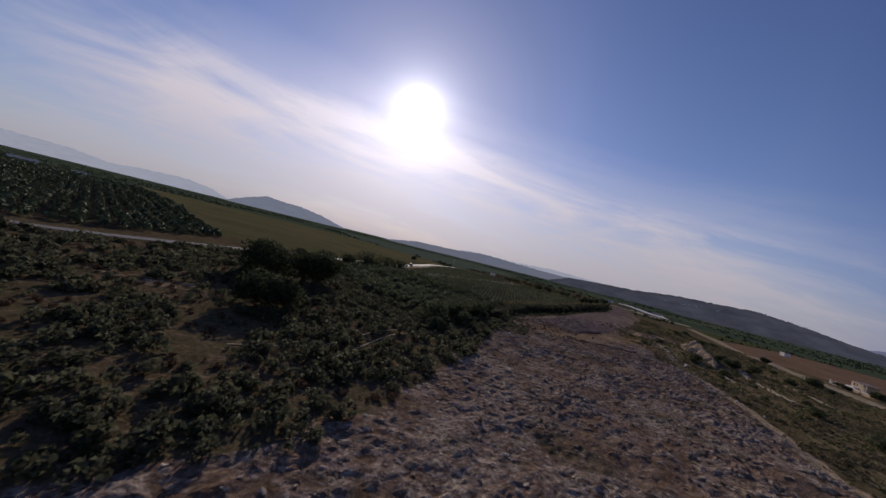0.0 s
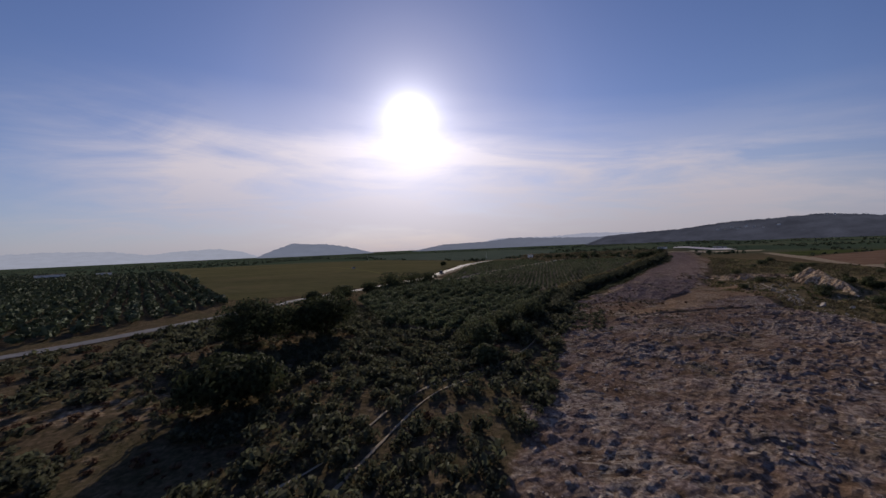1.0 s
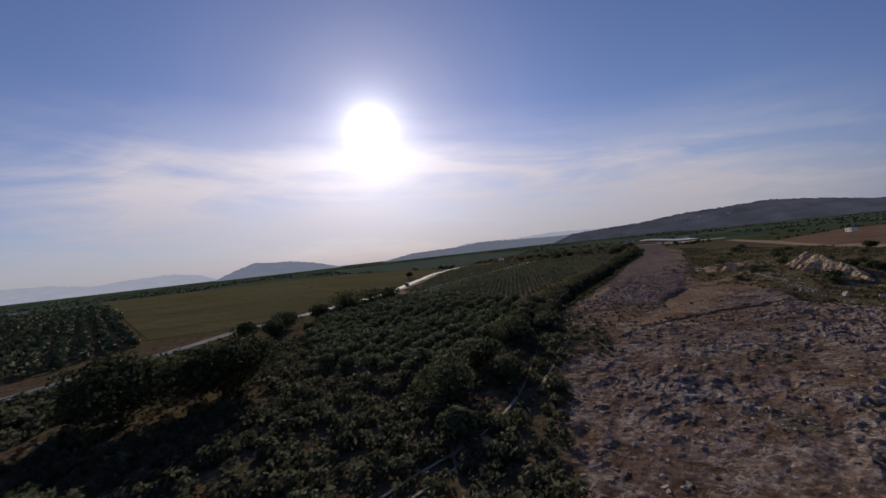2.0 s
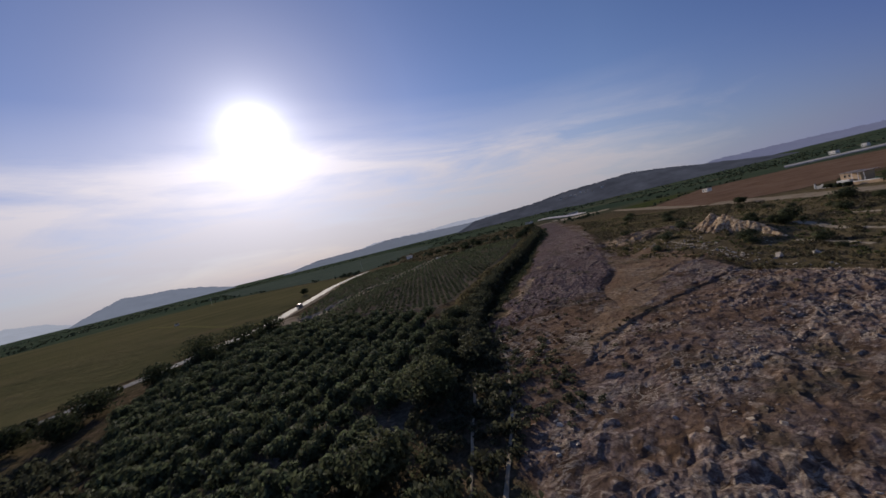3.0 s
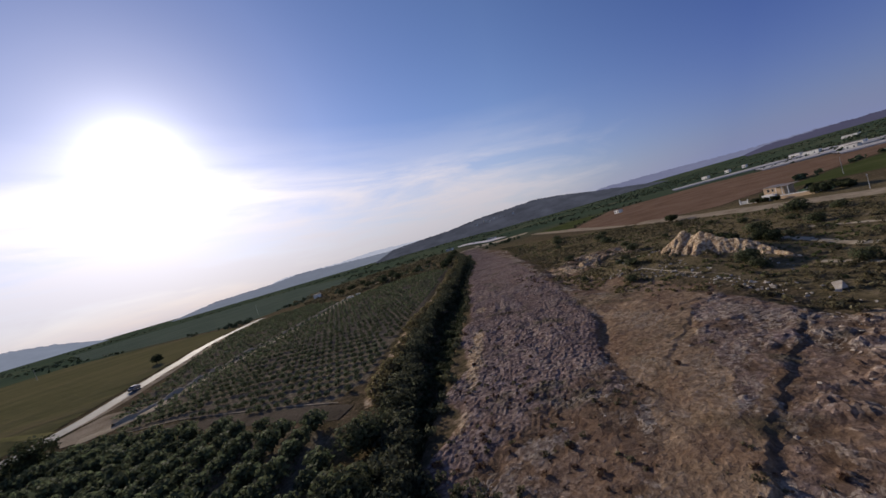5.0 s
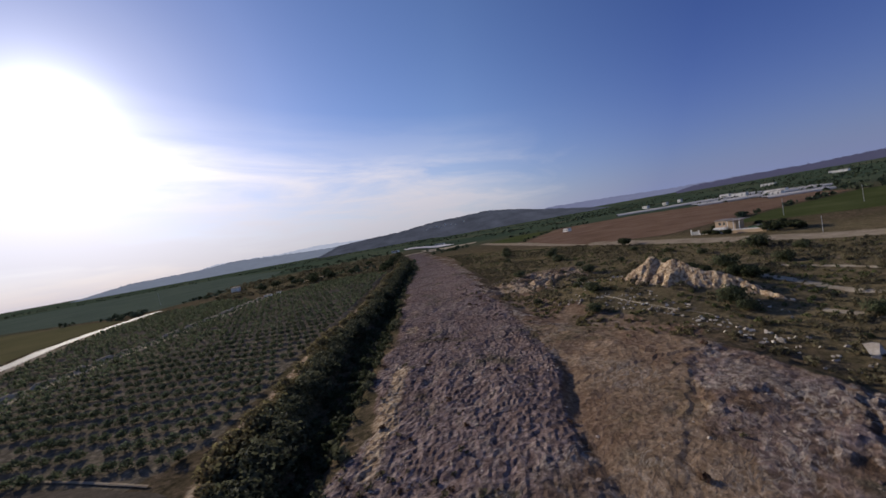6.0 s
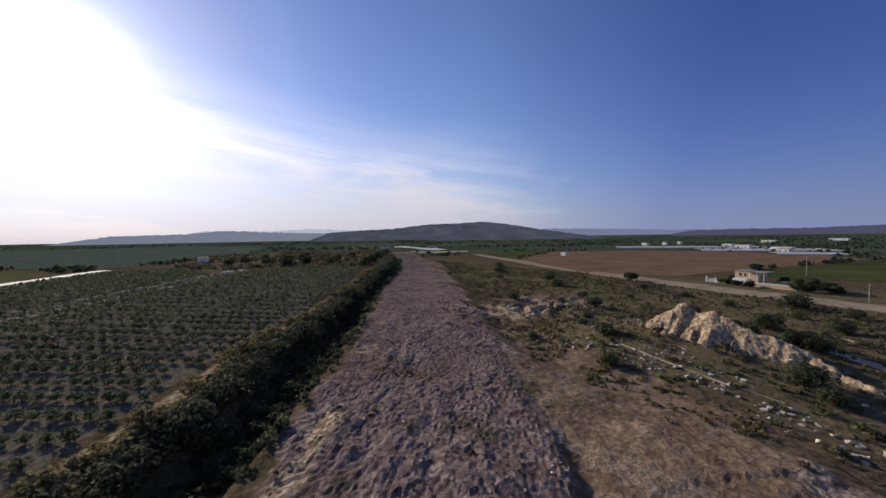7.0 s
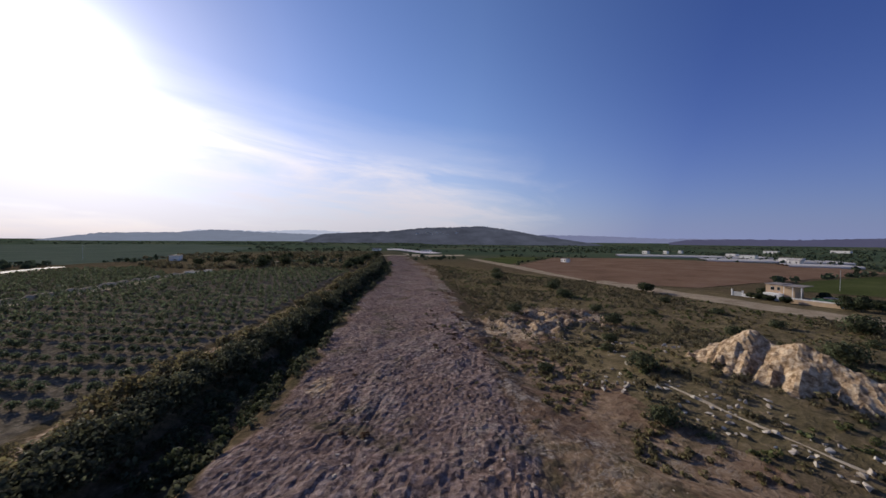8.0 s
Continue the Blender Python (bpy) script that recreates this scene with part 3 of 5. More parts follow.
    colour = mix(math_("MULTIPLY", grain, 0.5), colour, mix(1.0, colour, ramp(grain, [(0.35, 0.55), (0.65, 1.35)]), "MULTIPLY"))
    b = add("ShaderNodeBump", i_Strength=0.85, i_Distance=0.3)
    link(math_("ADD", math_("MULTIPLY", mid, 1.3), math_("ADD", math_("MULTIPLY", small, 0.85), math_("ADD", math_("MULTIPLY", grain, 0.32), math_("MULTIPLY", math_("MULTIPLY", crease, zone_of("rock")), 0.2)))), b.inputs["Height"])
    shader = add("ShaderNodeBsdfPrincipled", i_Roughness=0.95)
    shader.inputs["Specular IOR Level"].default_value = 0.0
    link(colour, shader.inputs["Base Color"])
    link(b.outputs[0], shader.inputs["Normal"])
    o = add("ShaderNodeOutputMaterial")
    link(shader.outputs[0], o.inputs[0])
    return m


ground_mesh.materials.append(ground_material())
ground = tagged(new("ground", ground_mesh), "dry stony ground with bare limestone and sparse scrub", "ground", kind="structure")


def sheet(name, polygon, material, lift, label, gap=8.0, category="field"):
    """A patch of ground of its own, draped over the terrain."""
    p = np.array(polygon, float)
    bm = bmesh.new()
    bm.faces.new([bm.verts.new((a, b, 0)) for a, b in p])
    for normal, lo, hi in (((1, 0, 0), p[:, 0].min(), p[:, 0].max()), ((0, 1, 0), p[:, 1].min(), p[:, 1].max())):
        for c in np.arange(lo + gap, hi, gap):
            at = (c, 0, 0) if normal[0] else (0, c, 0)
            bmesh.ops.bisect_plane(bm, geom=bm.verts[:] + bm.edges[:] + bm.faces[:], plane_co=at, plane_no=normal)
    co = np.array([v.co for v in bm.verts])
    for v, h in zip(bm.verts, height(co[:, 0], co[:, 1]) + lift):
        v.co.z = h
    bmesh.ops.recalc_face_normals(bm, faces=bm.faces)
    if sum(f.normal.z for f in bm.faces) < 0:
        bmesh.ops.reverse_faces(bm, faces=bm.faces)
    me = bpy.data.meshes.new(name)
    bm.to_mesh(me), bm.free()
    me.materials.append(material)
    return tagged(new(name, me), label, category, kind="structure")


def ribbon(name, points, width, material, lift, label, category="road", gap=2.0, wobble=0.3, camber=0.05):
    p = np.array(points, float)
    s = np.r_[0, np.cumsum(np.hypot(*np.diff(p, axis=0).T))]
    k = np.arange(0, s[-1], gap)
    c = np.stack([np.interp(k, s, p[:, 0]), np.interp(k, s, p[:, 1])], 1)
    for _ in range(30):
        c[1:-1] = (c[:-2] + 2 * c[1:-1] + c[2:]) / 4
    d = np.gradient(c, axis=0)
    d /= np.hypot(d[:, 0], d[:, 1])[:, None]
    side = np.stack([-d[:, 1], d[:, 0]], 1)
    lanes = np.linspace(-0.5, 0.5, 5)
    xy = c[:, None] + side[:, None] * (lanes * width)[None, :, None]
    rough = np.stack([wave(k, k * 0 + 9 * n, 3.0, 8) for n in range(5)], 1) * (np.abs(lanes) > 0.4)
    xy = xy + rough[..., None] * side[:, None] * wobble
    z = height(xy[..., 0], xy[..., 1]) + lift - camber * (np.abs(lanes) > 0.4)
    v = np.concatenate([xy, z[..., None]], -1)
    i = np.arange(v.shape[0] * 5).reshape(-1, 5)
    q = np.stack([i[:-1, :-1], i[1:, :-1], i[1:, 1:], i[:-1, 1:]], -1).reshape(-1, 4)[:, ::-1]
    return tagged(new(name, mesh_from(name, v.reshape(-1, 3), q, material, True)), label, category, kind="structure")


ribbon("road", ROAD, 5.6, ASPHALT, 0.22, "worn grey asphalt country road between the fields")
ribbon("road_shoulder", [(-45, 222), (-24, 240), (-16, 262), (-4, 295), (6, 335), (20, 378)], 3.5, DIRT, 0.12, "pale gravel shoulder beside the country road", gap=3)
sheet("yard", [(-27, 233), (-20, 244), (-11, 239), (-4, 229), (-14, 223), (-23, 226)], DIRT, 0.12, "pale gravel turning place at the road junction", 3, "yard")
ribbon("track", PALE_TRACK, 5.2, PALE, 0.14, "pale dirt track through the young orchard", "track", wobble=0.5)


def berm(points, tall, width, material, label):
    """A low heaped bank along a line, with an uneven crest that breaks off in places."""
    p = np.array(points, float)
    s = np.r_[0, np.cumsum(np.hypot(*np.diff(p, axis=0).T))]
    k = np.arange(0, s[-1], 0.5)
    c = np.stack([np.interp(k, s, p[:, 0]), np.interp(k, s, p[:, 1])], 1)
    for _ in range(200):
        c[1:-1] = (c[:-2] + 2 * c[1:-1] + c[2:]) / 4
    d = np.gradient(c, axis=0)
    d /= np.hypot(d[:, 0], d[:, 1])[:, None]
    side = np.stack([-d[:, 1], d[:, 0]], 1)
    lanes, rise_ = np.array([-0.5, -0.3, -0.1, 0.1, 0.3, 0.5]), np.array([-0.25, 0.55, 0.95, 1.0, 0.6, -0.25])
    xy = c[:, None] + side[:, None] * (lanes * width)[None, :, None]
    crest = tall * (0.55 + 0.6 * step(0.5 + 0.9 * wave(k, k * 0, 2.2, 12)) + 0.1 * wave(k, k * 0, 0.7, 13))
    z = height(xy[..., 0], xy[..., 1]) + crest[:, None] * rise_[None]
    v = np.concatenate([xy, z[..., None]], -1)
    i = np.arange(v.shape[0] * 6).reshape(-1, 6)
    q = np.stack([i[:-1, :-1], i[1:, :-1], i[1:, 1:], i[:-1, 1:]], -1).reshape(-1, 4)[:, ::-1]
    return tagged(new("earth_bank", mesh_from("earth_bank", v.reshape(-1, 3), q, material, True)), label, "bank", kind="structure")


berm([(-14, 228), (-5, 236), (8, 253), (26, 270), (43, 288), (64, 317), (71, 333)], 1.0, 2.4, PALE, "low bank of pale stony earth along the orchard track")
ribbon("path", DARK_TRACK, 4.5, EARTH, 0.1, "dark earth track between two orchards", "track", wobble=0.5)
ribbon("kerb", [(-14, 219.4), (8, 199.5), (22, 183.5), (30, 173)], 0.4, DIRT, 0.16, "low pale concrete kerb beside the earth track", "kerb", 1.0, 0.05)
FOOTPATHS = [([(-24, 48), (-14.2, 54.8), (-13.1, 56.7), (-10, 66), (-8.2, 71.5), (-3.1, 78.5), (5, 85), (11, 94), (18.6, 114), (21.9, 122), (27.8, 140), (34.9, 156.7)], 0.34),
             ([(-12, 50), (-9.8, 56), (-8.2, 62), (-6, 69.5), (-4, 74.5), (2, 80), (10, 88)], 0.3), ([(14, 96), (21.8, 110.4), (23.9, 114.9), (28.2, 125.3), (33, 140)], 0.35)]
for line, wide in FOOTPATHS:
    ribbon("path", line, wide, PALE, 0.12, "narrow pale footpath through the scrub", "path", 1.0, 0.12, 0.03)
ribbon("dirt_road", DIRT_ROAD, 11.5, DIRT, 0.14, "wide pale dirt road along the scrub", wobble=0.8)
ribbon("path", [(109, 172), (107, 166), (105, 159), (104, 153), (104, 149)], 0.3, PALE, 0.12, "narrow pale path among the boulders", "path", 1.0, 0.3)
ribbon("track", [(131, 150), (127, 145), (124, 138), (121, 131), (118, 120), (112, 100)], 2.6, PALE, 0.12, "pale dry track behind the spoil mound", "track", 1.5, 0.9)
ribbon("track", [(146, 150), (143, 141), (140, 132), (136, 118)], 1.8, PALE, 0.12, "pale dry track through the scrub", "track", 1.5, 0.6)
ribbon("track", [(111, 138), (109, 132), (106, 122)], 1.3, PALE, 0.12, "pale dry track through the scrub", "track", 1.5, 0.5)
sheet("field", PLAIN_FIELD, ORCHARD, 0.1, "even green orchard field on the plain", 25)
sheet("yard", [(262, 470), (300, 478), (330, 470), (350, 490), (300, 520), (268, 500)], PALE, 0.16, "pale dusty yard at the end of the bare strip", 10, "yard")
sheet("paved_yard", [(282, 560), (300, 549), (318, 540), (334, 533), (346, 530), (372, 590), (352, 598), (330, 606), (312, 612)], CONCRETE, 0.9, "pale concrete yard beyond the bare strip", 10, "yard")
ribbon("track", [(95, 372), (122, 392), (150, 398), (190, 420), (230, 452), (262, 480)], 4.0, PALE, 0.16, "pale dirt track over the low scrub hill", "track", 3, 0.8)
sheet("field", [(212, 238), (228, 207), (236, 205), (300, 190), (400, 165), (470, 210), (460, 330), (390, 392), (262, 330)], BROWN, 0.16, "bare brown ploughed field beside the dirt road", 10)
sheet("field", [(266, 342), (392, 396), (360, 430), (300, 415)], CROP, 0.16, "bright green crop field beside the dirt road", 10)
sheet("field", [(245, 190), (262, 130), (380, 110), (395, 160), (300, 185)], CROP, 0.14, "green crop field behind the white house", 10)
sheet("meadow", [(-107, 184), (-78, 190), (-64, 206), (-45, 227), (-33, 243), (-26, 265), (-14, 297), (-5, 337), (8, 382), (-10, 420), (-150, 600), (-480, 570)], MEADOW, 0.12, "dry yellow-green meadow beside the road", 12)
ribbon("track", [(-31, 244), (-50, 262), (-78, 300), (-104, 340), (-150, 410)], 2.8, DRYGRASS, 0.2, "faint worn track across the meadow", "track", 3, 0.5)


# ---- plants ----
def leaves(rng, blobs, count, size):
    """Small folded leaf clumps over the outside of some blobs (x, y, z, rx, ry, rz): places and faces."""
    b = np.array(blobs, float)
    w = b[:, 3] * b[:, 4] + b[:, 4] * b[:, 5] + b[:, 3] * b[:, 5]
    k = rng.choice(len(b), count, p=w / w.sum())
    d = rng.normal(size=(count, 3))
    d /= np.linalg.norm(d, axis=1)[:, None]
    r = 0.72 + 0.36 * rng.random_sample(count) ** 0.7
    c = b[k, :3] + d * b[k, 3:] * r[:, None]
    nrm = d + 0.7 * rng.normal(size=(count, 3))
    nrm /= np.linalg.norm(nrm, axis=1)[:, None]
    u = np.cross(nrm, rng.normal(size=(count, 3)))
    u /= np.linalg.norm(u, axis=1)[:, None]
    v = np.cross(nrm, u)
    s = size * (0.6 + 0.8 * rng.random_sample(count))[:, None]
    fold = 0.35 * nrm * s
    out = (np.einsum("ij,ij->i", np.cross(u, v), d) > 0)[:, None]
    p = np.stack([c - u * s, c + np.where(out, -v, v) * s * 0.6 + fold, c + u * s, c + np.where(out, v, -v) * s * 0.6 + fold], 1).reshape(-1, 3)
    p[:, 2] = np.maximum(p[:, 2], 0.02)
    lean = d + 0.45 * nrm * np.where(np.einsum("ij,ij->i", nrm, d) > 0, 1, -1)[:, None]
    lean /= np.linalg.norm(lean, axis=1)[:, None]
    return p, np.arange(count * 4).reshape(-1, 4), np.repeat(lean, 4, 0)


def crown_blobs(rng, radius, tall, low, parts, spread=0.6, lump=0.45):
    """A heap of lumps that makes an uneven crown from `low` up to `low + tall`."""
    out = [(0, 0, low + tall * 0.45, radius * 0.62, radius * 0.62, tall * 0.4)]
    for _ in range(parts):
        a, r = rng.uniform(0, 2 * math.pi), radius * spread * math.sqrt(rng.random_sample())
        q = min(radius * lump * rng.uniform(0.65, 1.2), tall * 0.48)
        z = low + q * 0.8 + max(tall - 1.7 * q, 0) * rng.random_sample() * (1 - 0.45 * (r / radius))
        out.append((r * math.cos(a), r * math.sin(a), z, q, q, q * 0.8))
    return out


def tube(points, radii, sides=5):
    """A tapered tube along points: places and quads."""
    p = np.array(points, float)
    d = np.gradient(p, axis=0)
    d /= np.linalg.norm(d, axis=1)[:, None]
    a = np.cross(d, (0.31, 0.95, 0.05))
    a /= np.linalg.norm(a, axis=1)[:, None]
    b = np.cross(d, a)
    t = np.linspace(0, 2 * math.pi, sides, endpoint=False)
    v = p[:, None] + (a[:, None] * np.cos(t)[None, :, None] + b[:, None] * np.sin(t)[None, :, None]) * np.array(radii)[:, None, None]
    i = np.arange(len(p) * sides).reshape(len(p), sides)
    j = np.roll(i, -1, 1)
    return v.reshape(-1, 3), np.stack([i[:-1], j[:-1], j[1:], i[1:]], -1).reshape(-1, 4)


def trunk_of(rng, tall, thick, limbs, reach):
    """A leaning, tapered trunk with limbs."""
    lean = rng.normal(0, 0.08 * tall, 2)
    top = np.array([lean[0], lean[1], tall])
    mid = top * 0.5 + np.r_[rng.normal(0, 0.05 * tall, 2), 0]
    vs, fs, off = [], [], 0
    ways = [([(0, 0, -0.15), mid * 0.5, mid, top], [thick, thick * 0.8, thick * 0.65, thick * 0.4])]
    for k in range(limbs):
        a = 2 * math.pi * (k + rng.random_sample()) / limbs
        start = mid + (top - mid) * rng.random_sample()
        end = start + np.array([math.cos(a) * reach, math.sin(a) * reach, reach * rng.uniform(0.3, 0.8)])
        ways.append(([start, (start + end) / 2 + (0, 0, 0.1 * reach), end], [thick * 0.45, thick * 0.3, thick * 0.12]))
    for pts, rad in ways:
        v, f = tube(pts, rad)
        vs.append(v), fs.append(f + off)
        off += len(v)
    return np.concatenate(vs), np.concatenate(fs)


def tree_kind(name, label, category, seed, radius, tall, low, parts, count, leaf, foliage, thick, group="", limbs=4, m=Matrix(), spread=0.6, lump=0.45):
    """One tree or shrub: a trunk with limbs, and a crown of leaf clumps."""
    r = np.random.RandomState(seed)
    ob = thing(name, label, category, m, group)
    part("trunk", mesh_from("trunk", *trunk_of(r, low + tall * 0.45, thick, limbs, radius * 0.55), BARK, True), None, ob)
    v, f, n = leaves(r, crown_blobs(r, radius, tall, low, parts, spread, lump), count, leaf)
    part("crown", mesh_from("crown", v, f, foliage, True, n), None, ob)
    return ob


def set_at(x, y, turn=0.0, size=1.0, sink=0.0):
    return pose(x, y, float(height(x, y)) - sink, 0, 0, turn) @ Matrix.Diagonal((size, size, size, 1))


def plant(kinds, spots, rng):
    """Sets trees at the spots (x, y, size): each kind is used first as it stands, and then copied."""
    used = set()
    for x, y, s in spots:
        k = rng.randint(len(kinds))
        m = set_at(x, y, rng.uniform(0, 360), s)
        if k in used:
            copy_thing(kinds[k], m)
        else:
            kinds[k].matrix_world = m
            kinds[k].matrix_basis = m
            used.add(k)
    for k, ob in enumerate(kinds):
        if k not in used:
            for o in list(ob.children) + [ob]:
                bpy.data.objects.remove(o)


def mass(name, material, spots, seed, count, leaf, label, category, low=0.1, tall=1.5, parts=5, models=12, lump=0.45):
    """Uncounted growth as one mesh: spots (x, y, radius)."""
    r = np.random.RandomState(seed)
    kinds = [leaves(r, crown_blobs(r, 1.0, tall, low, parts, 0.6, lump), count, leaf) for _ in range(models)]
    s = np.array(spots, float)
    h = height(s[:, 0], s[:, 1])
    vs, ns = [], []
    for (x, y, size), z in zip(s, h):
        p, _, n = kinds[r.randint(models)]
        a = r.uniform(0, 6.283)
        c, d = math.cos(a) * size, math.sin(a) * size
        vs.append(np.stack([p[:, 0] * c - p[:, 1] * d + x, p[:, 0] * d + p[:, 1] * c + y, p[:, 2] * size * r.uniform(0.75, 1.2) + z], 1))
        ns.append(np.stack([n[:, 0] * math.cos(a) - n[:, 1] * math.sin(a), n[:, 0] * math.sin(a) + n[:, 1] * math.cos(a), n[:, 2]], 1))
    v = np.concatenate(vs)
    return tagged(new(name, mesh_from(name, v, np.arange(len(v)).reshape(-1, 4), material, True, np.concatenate(ns))), label, category, kind="stuff")


def grid_spots(polygon, along, gap, between, rng, jitter, lo, hi, miss=0.03):
    p = np.array(polygon, float)
    c, s = np.array(along) / np.hypot(*along)
    q = np.stack([p[:, 0] * c + p[:, 1] * s, -p[:, 0] * s + p[:, 1] * c], 1)
    u, v = np.meshgrid(np.arange(q[:, 0].min(), q[:, 0].max(), gap), np.arange(q[:, 1].min(), q[:, 1].max(), between))
    u, v = u.ravel(), v.ravel()
    u, v = u + rng.normal(0, jitter, u.size), v + rng.normal(0, jitter, u.size)
    x, y = u * c - v * s, u * s + v * c
    keep = inside(polygon, x, y) & (rng.random_sample(u.size) > miss)
    return [(a, b, r) for a, b, r in zip(x[keep], y[keep], rng.uniform(lo, hi, keep.sum()))]


rng = np.random.RandomState(5)

# young orchard: the trees by the near corner one by one, the rest together
young = grid_spots(YOUNG, (0.8, -0.6), 2.0, 4.2, rng, 0.09, 0.85, 1.1, 0.03)
young.sort(key=lambda s: math.hypot(s[0] - 45, s[1] - 180))
kinds = [tree_kind("young_citrus_tree", "small round young citrus tree on bare soil", "tree", 40 + k, 0.96, 1.25, 0.08, 8, 150, 0.16, CITRUS, 0.06, "young orchard trees", 3) for k in range(4)]
plant(kinds, young[:300], rng)
mass("young_orchard", CITRUS, [(x, y, 1.02 * s) for x, y, s in young[300:]] + [(x, y, 1.02 * s) for x, y, s in grid_spots(YOUNG_FAR, (0.8, -0.6), 2.0, 4.2, rng, 0.09, 0.85, 1.1)], 11, 34, 0.28, "even rows of small young citrus trees on bare soil", "orchard", 0.06, 1.4, 5)

# the old grove
grove = grid_spots(GROVE, (0.5, 0.87), 3.3, 4.6, rng, 0.3, 0.85, 1.2, 0.02)
grove.sort(key=lambda s: math.hypot(s[0] - 15, s[1] - 130))
kinds = [tree_kind("citrus_tree", "dense dark green citrus tree in a grove", "tree", 60 + k, 2.0, 2.9, 0.3, 13, 480, 0.25, CITRUS, 0.13, "grove trees", 4) for k in range(5)]
plant(kinds, grove[:300], rng)
if grove[300:]:
    mass("citrus_grove", CITRUS, [(x, y, 2.0 * s) for x, y, s in grove[300:]], 12, 220, 0.17, "dense dark green citrus grove", "orchard")

# the orchard across the road
LEFT = [(-120, 94), (-105, 122), (-100, 178), (-330, 400), (-520, 420), (-420, 150), (-200, 40)]
mass("citrus_orchard", FARWOOD, grid_spots(LEFT, (-0.7, 0.72), 3.4, 5.8, rng, 0.3, 1.9, 2.5, 0.01), 13, 19, 0.42, "dense dark citrus orchard planted in long rows", "orchard", 0.1, 1.4, 5)

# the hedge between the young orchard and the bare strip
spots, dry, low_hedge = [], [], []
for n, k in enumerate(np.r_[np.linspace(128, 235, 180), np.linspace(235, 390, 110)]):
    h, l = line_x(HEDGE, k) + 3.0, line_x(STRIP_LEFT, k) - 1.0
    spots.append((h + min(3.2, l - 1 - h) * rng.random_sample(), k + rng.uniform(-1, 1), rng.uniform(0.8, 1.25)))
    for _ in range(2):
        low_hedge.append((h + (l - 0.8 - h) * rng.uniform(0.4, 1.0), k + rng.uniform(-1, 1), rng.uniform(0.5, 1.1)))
    if k > 165 and n % 5 < 3:
        dry.append((line_x(HEDGE, k) + rng.uniform(-0.6, 2.6), k, rng.uniform(0.8, 1.4)))
kinds = [tree_kind("hedge_shrub", "dense dark green shrub in a field hedge", "shrub", 80 + k, 1.95, 2.8, 0.1, 13, 420, 0.18, SCRUB, 0.08, "hedge shrubs", 5) for k in range(4)]
plant(kinds, spots, rng)
kinds = [tree_kind("dry_shrub", "small yellowish dry shrub along the hedge", "shrub", 90 + k, 1.15, 1.5, 0.05, 8, 260, 0.15, DRY, 0.04, "dry shrubs by the hedge", 4) for k in range(3)]
plant(kinds, dry, rng)

# the dark pine colour puts the hedge's shade into this growth
mass("hedge_growth", PINE, low_hedge, 34, 90, 0.2, "dense growth beside the field hedge, coloured darker to deepen its shade", "shrubs", 0.0, 1.3, 8)
px, py = rng.uniform(20, 180, 9000), rng.uniform(150, 390, 9000)
ok = (px > line_x(HEDGE, py) + 4) & (px < line_x(STRIP_LEFT, py) + 0.5)
mass("scrub", SCRUB, list(zip(px[ok], py[ok], rng.uniform(0.5, 1.2, ok.sum())))[:700], 28, 38, 0.26, "low dark scrub on the bank below the hedge", "scrub", 0.0, 1.1, 5)

# large dark trees on the left
for n, (x, y, r, t, low) in enumerate([(-46, 102, 9.5, 9.8, 1.4), (-33, 107, 8.2, 9.6, 1.4), (-30, 70, 6.6, 6.4, 0.8)]):
    tree_kind("pine_tree", "broad dark umbrella pine with a dense low crown", "tree", 100 + n, r, t, low, 30, 6400, 0.32, PINE, 0.42, "large pines", 7, set_at(x, y), 0.66, 0.36)
for n, (x, y, r, t) in enumerate([(-38, 198, 7.6, 9.6), (-29, 205, 7.2, 9.0), (-20.5, 210, 5.2, 8.0), (-51, 172, 5.4, 6.6), (-60, 164, 4.6, 5.6), (-44, 186, 5.2, 6.4), (-66, 176, 2.4, 2.8), (-57, 189, 2.6, 3.0), (-34, 189, 4.8, 6.4), (-50, 161, 4.4, 5.8)]):
    tree_kind("roadside_tree", "dense dark bushy tree beside the road", "tree", 110 + n, r, t, 0.4, 16, 1900, 0.28, PINE, 0.2, "roadside trees", 5, set_at(x, y))
for n, (x, y, r, t) in enumerate([(2, 96, 4.6, 6.2), (8, 108, 3.8, 5.2), (15, 121, 4.3, 6.0), (20, 133, 3.2, 4.2), (3, 86, 2.6, 3.2), (25, 146, 3.4, 4.4), (30, 156, 3.6, 4.2), (17, 126, 3.4, 4.4), (22, 139, 3.2, 4.2), (11, 100, 3.0, 3.8)]):
    tree_kind("olive_tree", "rounded grey-green wild olive tree among scrub", "tree", 120 + n, r, t, 0.3, 16, 2200, 0.24, OLIVE, 0.2, "wild olive trees", 5, set_at(x, y))
tree_kind("tree", "small round dark tree beside the road", "tree", 130, 3.4, 3.6, 0.8, 10, 700, 0.3, PINE, 0.18, "", 4, set_at(-21, 312))
tree_kind("carob_tree", "single round dark bush beside the dirt road", "tree", 131, 3.3, 3.4, 0.5, 12, 1100, 0.26, PINE, 0.2, "", 5, set_at(199, 214))

kinds = [tree_kind("hill_tree", "dense dark bushy tree on the low scrub hill", "tree", 170 + k, 3.6, 4.6, 0.3, 14, 520, 0.4, PINE, 0.2, "trees on the low hill", 4) for k in range(4)]
